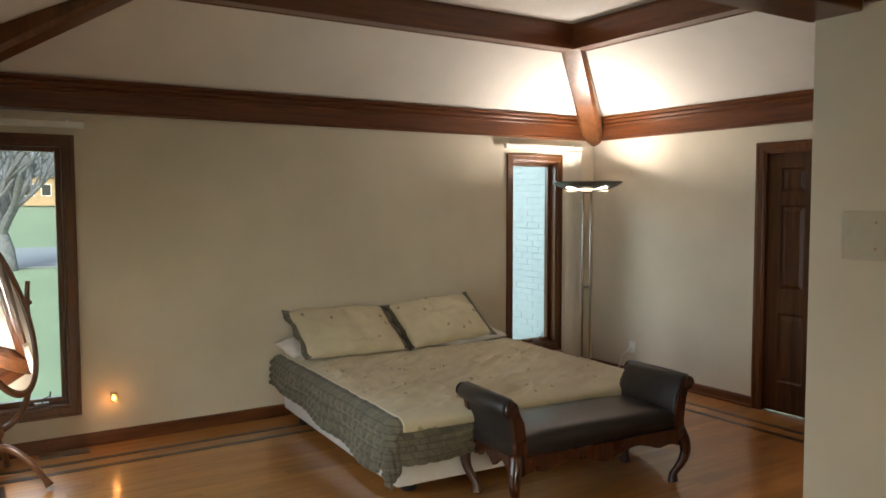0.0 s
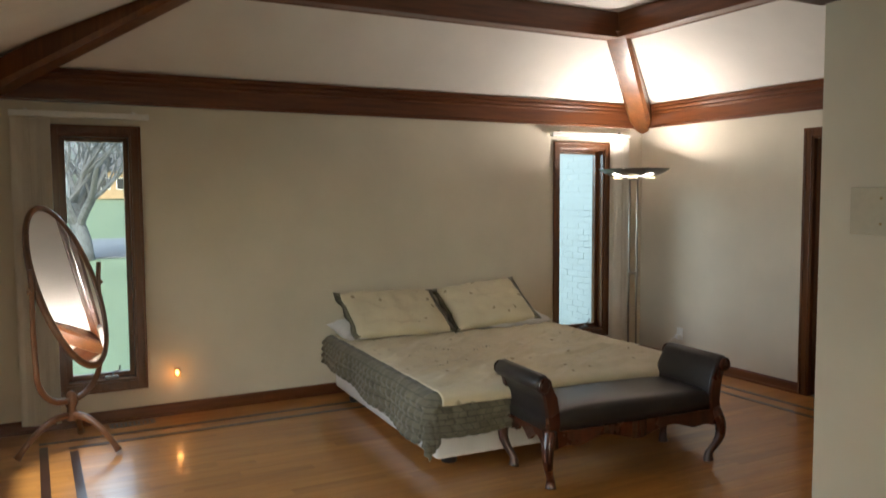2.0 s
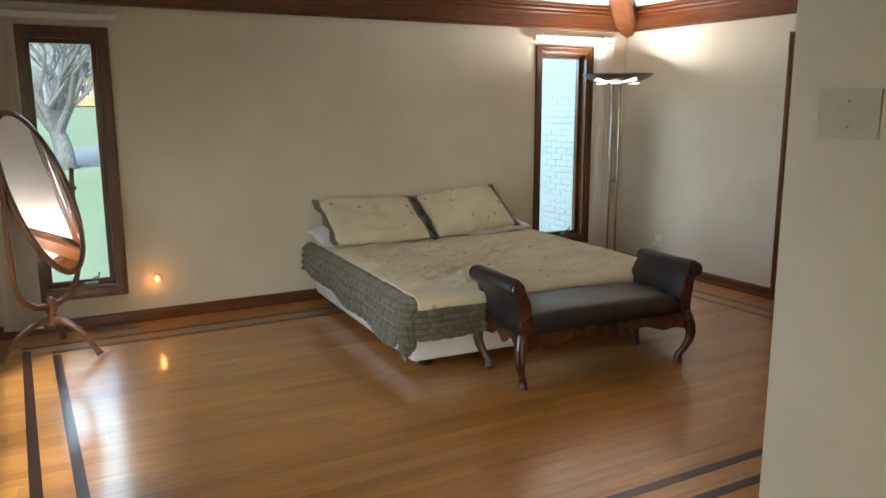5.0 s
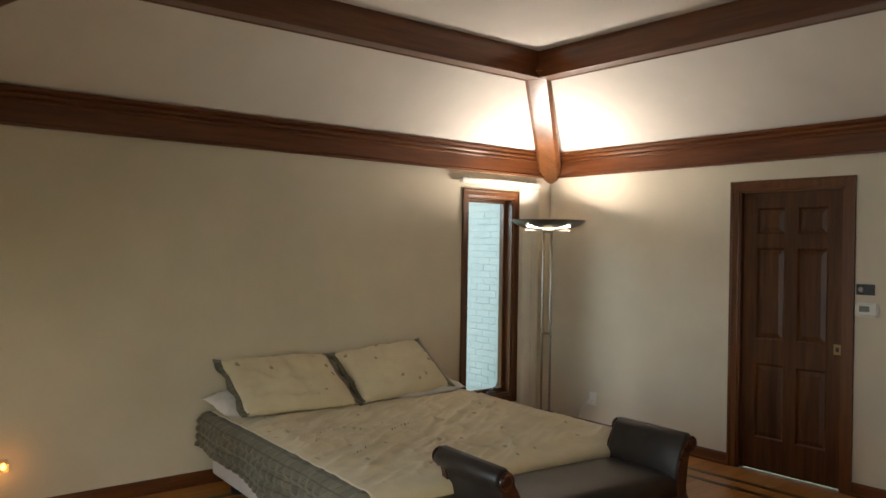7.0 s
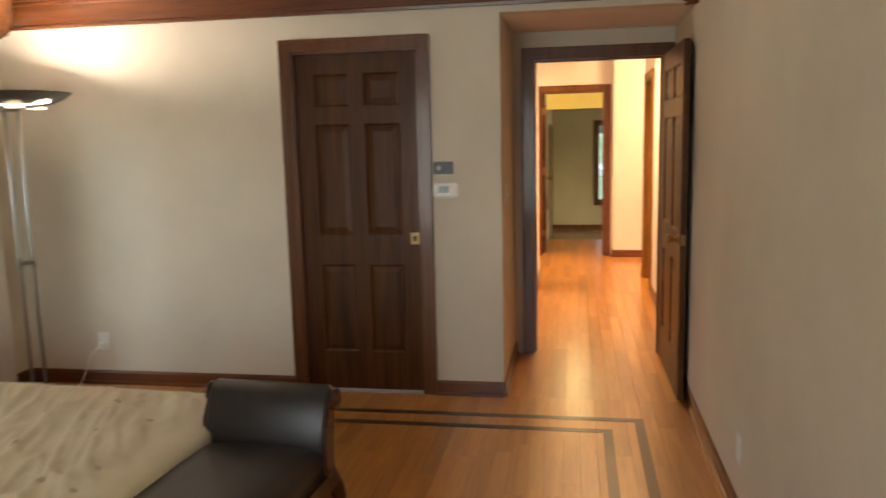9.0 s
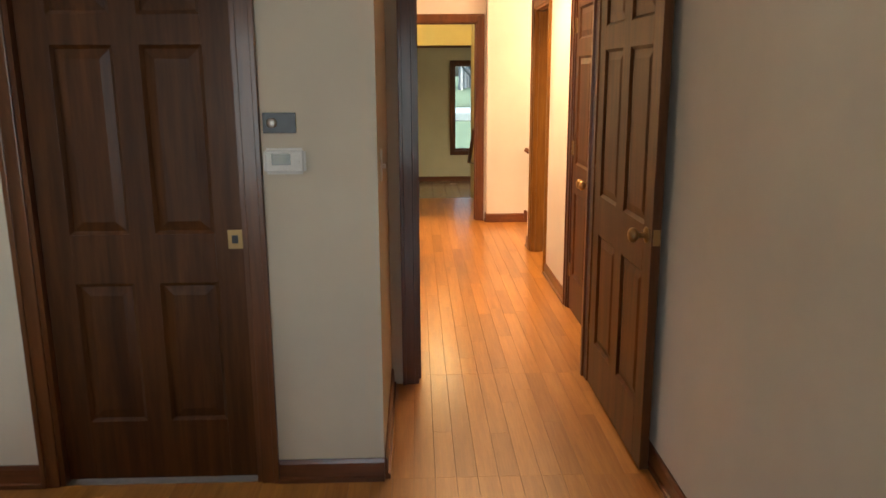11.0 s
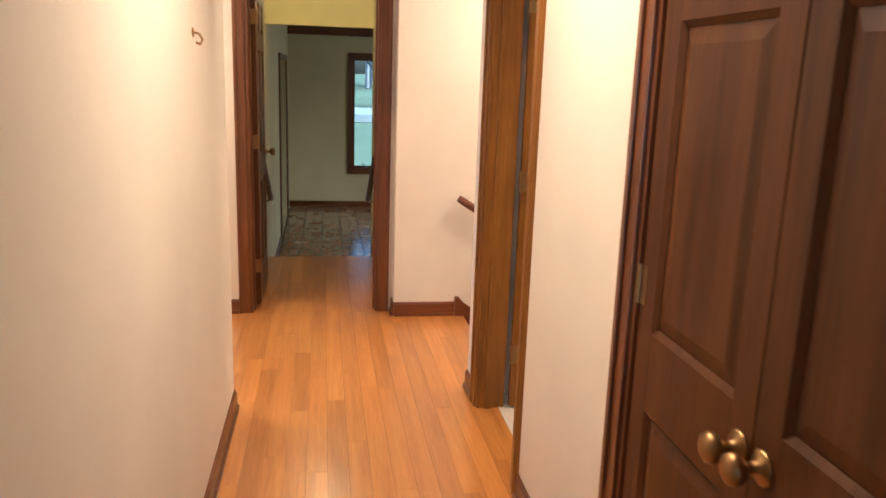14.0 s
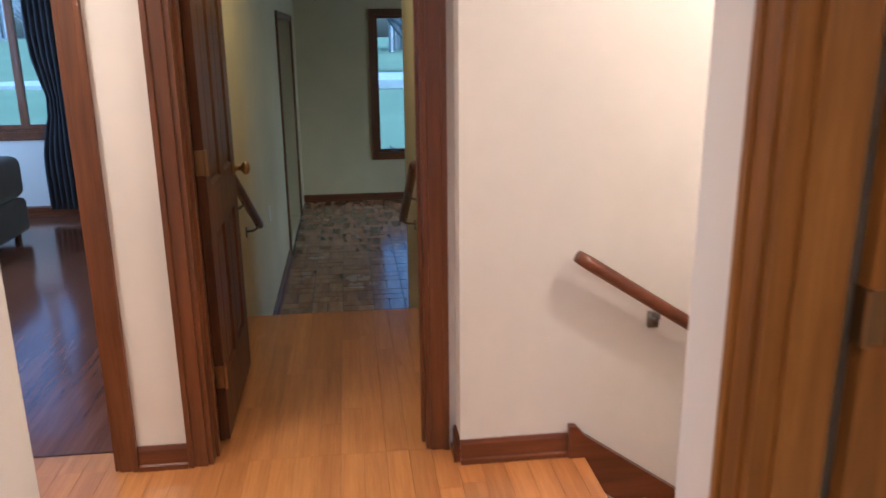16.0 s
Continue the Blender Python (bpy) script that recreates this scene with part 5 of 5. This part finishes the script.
tagged(part("curtain_rod", rod, DARKMETAL, smooth=True), "dark metal curtain rod on the lounge wall", "curtain rod")

# ---------------------------------------------------------------- outdoors
GRASS, gt_, gb_ = material("lawn", (0.07, 0.13, 0.03), 0.9)
pp = position(gt_).outputs[0]
gcol = ramp(gt_, noise_of(gt_, pp, 0.25, 6), [(0.3, (0.15, 0.19, 0.115)), (0.7, (0.20, 0.245, 0.15))])
gt_.links.new(mix(gt_, gcol, ramp(gt_, noise_of(gt_, pp, 30, 3), [(0.3, (0.7, 0.7, 0.7)), (0.7, (1.2, 1.2, 1.1))]), 0.7, "MULTIPLY"), gb_.inputs["Base Color"])
bump(gt_, gb_, noise_of(gt_, pp, 60, 2), 0.6, 0.02)
bm = bmesh.new()


def ground_z(x, y):
    d = math.hypot(x - 5, y - 2)
    hill = 2.6 * max(0.0, min(1.0, (d - 38) / 60)) if y > 10 else 1.0 * max(0.0, min(1.0, (d - 60) / 60))
    return -0.75 + hill + 0.12 * noise.noise(Vector((x * 0.06, y * 0.06, 0))) * min(1, d / 20)


ticks = [-600, -300, -160, -100, -70, -50, -35, -22, -12, -4, 4, 12, 20, 28, 36, 46, 58, 72, 95, 130, 200, 350, 600]
g = [[bm.verts.new((x, y, ground_z(x, y))) for x in ticks] for y in ticks]
for j in range(len(ticks) - 1):
    for i in range(len(ticks) - 1):
        bm.faces.new((g[j][i], g[j][i + 1], g[j + 1][i + 1], g[j + 1][i]))
me_ = part("ground", bm, GRASS, smooth=True)
tagged(me_, "damp green lawn round the house", "lawn", kind="structure")
me_.location.z = -0.25
ROADM = plain("grey_drive", (0.20, 0.20, 0.21), 0.8, grain=3, amount=0.15)
lane = bmesh.new()
low, high = [[lane.verts.new((x, y, ground_z(x, y) - 0.2)) for x in ticks] for y in (36, 46)]
for i in range(len(ticks) - 1):
    lane.faces.new((low[i], low[i + 1], high[i + 1], high[i]))
lane = part("road", lane, ROADM)
lane.modifiers.new("thickness", "SOLIDIFY").thickness = 0.12
tagged(lane, "grey lane beyond the lawn", "road", kind="structure")
tagged(part("road_east", boxes((46, 53, -60, 70, -1.0, -0.55), bevel=0.05), plain("pale_lane", (0.42, 0.42, 0.42), 0.8, grain=3)), "pale lane beyond the lawn", "road", kind="structure")
BARK = plain("grey_bark", (0.135, 0.135, 0.14), 0.95, grain=9, amount=0.35)


def bare_tree(at, height, seed, label="large leafless tree with spreading limbs on the lawn"):
    r = random.Random(seed)
    tree = tagged(new("tree"), label, "tree")
    trunk = bmesh.new()
    limbs = bmesh.new()

    def grow(bm, p, d, length, rad, depth):
        pts, rs = [p], [rad]
        n = 5
        for k in range(n):
            d = (d + Vector((r.uniform(-0.18, 0.18), r.uniform(-0.18, 0.18), r.uniform(-0.04, 0.12)))).normalized()
            p = p + d * (length / n)
            pts.append(p)
            rs.append(rad * (1 - 0.45 * (k + 1) / n))
        sweep(bm, pts, rs, 7 if depth < 3 else 4, up=Vector((0.2, 1, 0.1)))
        if depth >= 6:
            return
        for k in range(r.choice((2, 3, 3)) if depth else 8):
            f = r.randint(2, n) if depth else r.randint(3, n)
            a = r.uniform(0, 2 * math.pi)
            spread = r.uniform(0.55, 1.0)
            nd = (d * 0.75 + Vector((math.cos(a) * spread, math.sin(a) * spread, r.uniform(0.0, 0.5)))).normalized()
            grow(limbs, pts[f], nd, length * (r.uniform(0.6, 0.85) if depth else r.uniform(1.0, 1.4)), max(0.012, rs[f] * r.uniform(0.5, 0.7)), depth + 1)

    grow(trunk, Vector((0, 0, -0.2)), Vector((0, 0, 1)), height * 0.2, height * 0.034, 0)
    part("trunk", trunk, BARK, tree, "grey furrowed trunk", True)
    part("crown", limbs, BARK, tree, "bare branching crown")
    tree.location = at
    return tree


bare_tree((2.1, 35.2, -1.0), 13, 3)
bare_tree((-5.5, 47, -0.9), 14, 8)
bare_tree((14, 62, 0), 15, 12)
bare_tree((62, -2, -0.6), 14, 5, "leafless tree beyond the pale lane")
bare_tree((60, 6.5, -0.6), 12, 15, "leafless tree beyond the pale lane")
bare_tree((66, 12, -0.6), 15, 21, "leafless tree beyond the pale lane")


def woods(name, rows, seed, label):
    """A far belt of bare trees, too many to count."""
    r = random.Random(seed)
    bm = bmesh.new()
    for x, y, z in rows:
        h = r.uniform(9, 15)
        sweep(bm, [(x, y, z - 0.5), (x + r.uniform(-0.3, 0.3), y, z + h * 0.45), (x + r.uniform(-0.8, 0.8), y, z + h)], [0.28, 0.2, 0.04], 5, up=Vector((0, 1, 0)))
        for k in range(16):
            f = r.uniform(0.2, 0.95)
            a = r.uniform(0, 2 * math.pi)
            l = h * 0.36 * (1.1 - f)
            b = Vector((x, y, z + h * f))
            m1 = b + Vector((math.cos(a) * l * 0.6, math.sin(a) * l * 0.6, l * 0.5))
            sweep(bm, [b, m1, m1 + Vector((math.cos(a) * l * 0.5, math.sin(a) * l * 0.4, l * 0.9))], [0.09, 0.06, 0.02], 3, up=Vector((0.3, 1, 0)))
            for q in range(3):
                c = r.uniform(0, 2 * math.pi)
                sweep(bm, [m1, m1 + Vector((math.cos(c) * l * 0.4, math.sin(c) * l * 0.4, l * r.uniform(0.1, 0.7)))], [0.05, 0.015], 3, up=Vector((0.3, 1, 0)))
    return tagged(part(name, bm, HAZED_BARK), label, "woods", kind="stuff")


# distance haze is mixed into this bark colour
HAZED_BARK = plain("haze_tinted_bark", (0.33, 0.32, 0.34), 0.95, grain=2, amount=0.2)
rw = random.Random(2)
woods("far_woods", [(rw.uniform(-45, 40), rw.uniform(108, 135), 1.6) for k in range(110)], 31, "belt of leafless trees on the rise, haze put into their colour")
woods("far_woods_east", [(rw.uniform(92, 120), rw.uniform(-40, 50), 0.2) for k in range(110)], 32, "belt of leafless trees beyond the lane, haze put into their colour")


def far_house(at, w, d_, h, wallm, label):
    hs = tagged(new("house"), label, "house")
    part("wall", boxes((0, w, 0, d_, 0, h)), wallm, hs)
    rf = bmesh.new()
    a = [rf.verts.new(v) for v in ((-0.4, -0.4, h), (w + 0.4, -0.4, h), (w + 0.4, d_ + 0.4, h), (-0.4, d_ + 0.4, h), (-0.4, d_ / 2, h + 2.2), (w + 0.4, d_ / 2, h + 2.2))]
    for f in ((0, 1, 5, 4), (2, 3, 4, 5), (0, 4, 3), (1, 2, 5), (3, 2, 1, 0)):
        rf.faces.new([a[k] for k in f])
    part("roof", rf, plain("shingle_roof", (0.09, 0.085, 0.085), 0.9, grain=4), hs, "grey shingled roof")
    for k in range(4):
        x = w * (k + 0.6) / 4.4
        wn_ = part("window", boxes((x, x + 1.0, -0.06, 0.02, 1.0, 2.3)), WHITE, hs)
        part("pane", boxes((x + 0.08, x + 0.92, -0.08, -0.06, 1.08, 2.22)), BLACK, wn_)
    hs.location = at
    return hs


far_house((6.0, 92, 1.4), 7, 7, 3.0, plain("tan_siding", (0.42, 0.28, 0.16), 0.8, grain=2), "tan house with a grey roof beyond the lawn")
far_house((-9, 100, 1.6), 11, 7, 3.0, plain("red_brick_far", (0.28, 0.13, 0.10), 0.85, grain=2), "red brick house beyond the lawn")

# pale brick wing outside the corner window
BRICK = plain("pale_brick", (0.43, 0.45, 0.44), 0.9, grain=6, amount=0.07)
wing = tagged(part("brick_wall", boxes((6.28, 6.5, YN + 0.18, 12.0, -1.0, 4.0)), plain("mortar", (0.40, 0.415, 0.405), 0.95)), "pale painted brick wall of the wing outside", "wall", kind="structure")
bm = boxes((-0.5, 0.5, -0.5, 0.5, -0.5, 0.5))
bmesh.ops.bevel(bm, geom=list(bm.edges), offset=0.03, segments=1, affect="EDGES")
brick_me = bpy.data.meshes.new("brick")
bm.to_mesh(brick_me)
bm.free()
brick_me.materials.append(BRICK)
rb = random.Random(7)
n = 0
for j in range(34):
    for i in range(9):
        if n >= 300:
            break
        y = 6.55 + 0.215 * (i + 0.5 * (j % 2))
        ob = new("brick", brick_me)
        ob.parent = wing
        ob.matrix_world = pose(6.2905 + rb.uniform(-0.002, 0.002), y, 0.0 + 0.076 * j) @ Matrix.Diagonal((0.03, 0.204, 0.066, 1))
        n += 1


# floor register under the left window
vent = tagged(new("floor_vent"), "brown metal floor register beside the baseboard", "floor vent")
part("frame", boxes((0, 0.30, 0, 0.006, 0, 0.006), (0, 0.30, 0.094, 0.10, 0, 0.006), (0, 0.006, 0.006, 0.094, 0, 0.006), (0.294, 0.30, 0.006, 0.094, 0, 0.006)), DARKMETAL, vent)
for k in range(10):
    part("slat", boxes((0.012 + 0.029 * k, 0.026 + 0.029 * k, 0.006, 0.094, 0.0005, 0.004)), DARKMETAL, vent)
vent.location = (0.62, YN - 0.16, 0.0)


# ---------------------------------------------------------------- floor boards, inlay and tiles (last)
rng = random.Random(4)


def board_mesh(name, mat):
    """A unit board: chamfered long edges, length along x."""
    bm = bmesh.new()
    c = 0.009
    prof = [(-0.5, -1.0), (0.5, -1.0), (0.5, -0.03), (0.5 - c, 0.0), (-0.5 + c, 0.0), (-0.5, -0.03)]
    a = [bm.verts.new((-0.5, p, q)) for p, q in prof]
    b = [bm.verts.new((0.5, p, q)) for p, q in prof]
    for k in range(6):
        bm.faces.new((a[k], a[(k + 1) % 6], b[(k + 1) % 6], b[k]))
    bm.faces.new(a[::-1])
    bm.faces.new(b)
    bmesh.ops.recalc_face_normals(bm, faces=bm.faces)
    me = bpy.data.meshes.new(name)
    bm.to_mesh(me)
    bm.free()
    me.materials.append(mat)
    return me


PLANK = board_mesh("plank", FLOOR_O)
PW = 0.0825
FLOOR = bpy.data.objects["floor"]
rows = []
REGIONS = [(XW, XE, YS, YN), (-1.88, XP, -2.2, YS), (XE, 6.63, YS, NOOK_Y), (6.63, XC, 21 * PW, 36 * PW), (HEND, XC, 36 * PW, 5.2), (9.695, XSTAIR, 1.60, 21 * PW), (XC, 12.5, PS, PN), (DD[0], DD[1], HS - 0.1, 21 * PW), (XC, XC + 0.14, DE[0], DE[1])]
for x0, x1, y0, y1 in REGIONS:
    k = math.floor(y0 / PW)
    while k * PW < y1 - 0.002:
        lo, hi = max(k * PW, y0), min((k + 1) * PW, y1)
        x = x0 - rng.random() * 0.6 if x1 - x0 > 0.3 else x0
        while x < x1 - 0.01:
            n = x + rng.choice((0.55, 0.75, 0.95, 1.2, 1.5))
            if x1 - n < 0.15:
                n = x1
            a, b = max(x, x0), min(n, x1)
            if b - a > 0.01 and hi - lo > 0.006:
                rows.append((a, b, lo, hi))
            x = n
        k += 1
near = [r for r in rows if r[1] > 6.6 and r[2] < 2.8 and r[0] < 12.5][:200]
near += [r for r in rows if r[1] > 4.6 and r[0] < 6.6 and 1.9 < r[2] < 3.1 and r not in near][:95]
chosen = set(near)
for a, b, lo, hi in near:
    ob = new("plank", PLANK)
    ob.parent = FLOOR
    ob.matrix_world = Matrix.Translation(((a + b) / 2, (lo + hi) / 2, 0)) @ Matrix.Diagonal((b - a - 0.0006, hi - lo - 0.0006, 0.02, 1))
verts, faces = [], []
for a, b, lo, hi in rows:
    if (a, b, lo, hi) in chosen:
        continue
    s = len(verts)
    a, b, lo, hi = a + 0.0003, b - 0.0003, lo + 0.0003, hi - 0.0003
    c = 0.0007
    for x in (a, b):
        verts += [(x, lo, -0.02), (x, hi, -0.02), (x, hi, -0.0006), (x, hi - c, 0), (x, lo + c, 0), (x, lo, -0.0006)]
    for k in range(6):
        faces.append((s + k, s + (k + 1) % 6, s + 6 + (k + 1) % 6, s + 6 + k))
    faces += [(s + 5, s + 4, s + 3, s + 2, s + 1, s), (s + 6, s + 7, s + 8, s + 9, s + 10, s + 11)]
me = bpy.data.meshes.new("oak_boards")
me.from_pydata(verts, [], faces)
bm = bmesh.new()
bm.from_mesh(me)
bmesh.ops.recalc_face_normals(bm, faces=bm.faces)
bm.to_mesh(me)
bm.free()
me.materials.append(FLOOR_I)
field = new("oak_boards", me)
field.parent = FLOOR
tagged(field, "warm varnished oak strip boards", kind="stuff")

# dark inlay lines round the bedroom floor, mitred at the corners
IW = 0.05


def inlay(points):
    for (xa, ya), (xb, yb) in zip(points, points[1:]):
        bm = bmesh.new()
        h = IW / 2
        if abs(ya - yb) < 1e-6:
            x0, x1 = min(xa, xb) - h, max(xa, xb) + h
            box(bm, x0, x1, ya - h, ya + h, -0.004, 0.0015)
            mt = INLAY_X
        else:
            y0, y1 = min(ya, yb) + h + 0.001, max(ya, yb) - h - 0.001
            box(bm, xa - h, xa + h, y0, y1, -0.004, 0.0015)
            mt = INLAY_Y
        part("inlay_strip", bm, mt, FLOOR, "dark walnut border strip set in the floor")


for d in (0.315, 0.485):
    e, g = d - 0.012, d - 0.175
    inlay([(XW + d, YN - d), (XE - d, YN - d), (XE - d, YS + e), (XP - g, YS + e), (XP - g, -1.8)])
    inlay([(XW + d, YN - d - IW), (XW + d, 1.2)])

# basket-weave study tiles
TILE_O = wood("study_wood_tile", (0.16, 0.075, 0.04), (0.36, 0.19, 0.10), (0.55, 0.33, 0.19), "x", 0.25, "object", 0.5, 6.0)
bm = bmesh.new()
box(bm, -0.5, 0.5, -0.5, 0.5, -1, 0)
tile_me = bpy.data.meshes.new("floor_tile")
bm.to_mesh(tile_me)
bm.free()
tile_me.materials.append(TILE_O)
SF = bpy.data.objects["floor_study"]
S = 0.24
n = 0
for j in range(7):
    for i in range(22):
        cx, cy = 13.04 + S * (i + 0.5), PN - 0.02 - S * (j + 0.5)
        if cx > SX or (j > 3 and cx < 13.6):
            continue
        if (i + j) % 2:
            pcs = [(cx, cy - S / 4, S, S / 2), (cx, cy + S / 4, S, S / 2)]
        else:
            pcs = [(cx - S / 4, cy, S / 2, S), (cx + S / 4, cy, S / 2, S)]
        for px, py, w, h in pcs:
            if n >= 300:
                break
            ob = new("floor_tile", tile_me)
            ob.parent = SF
            ob.matrix_world = pose(px, py, -0.54 + rng.uniform(-0.0006, 0.0006), rng.uniform(-0.3, 0.3), rng.uniform(-0.3, 0.3), 0) @ Matrix.Diagonal((w - 0.008, h - 0.008, 0.015, 1))
            n += 1
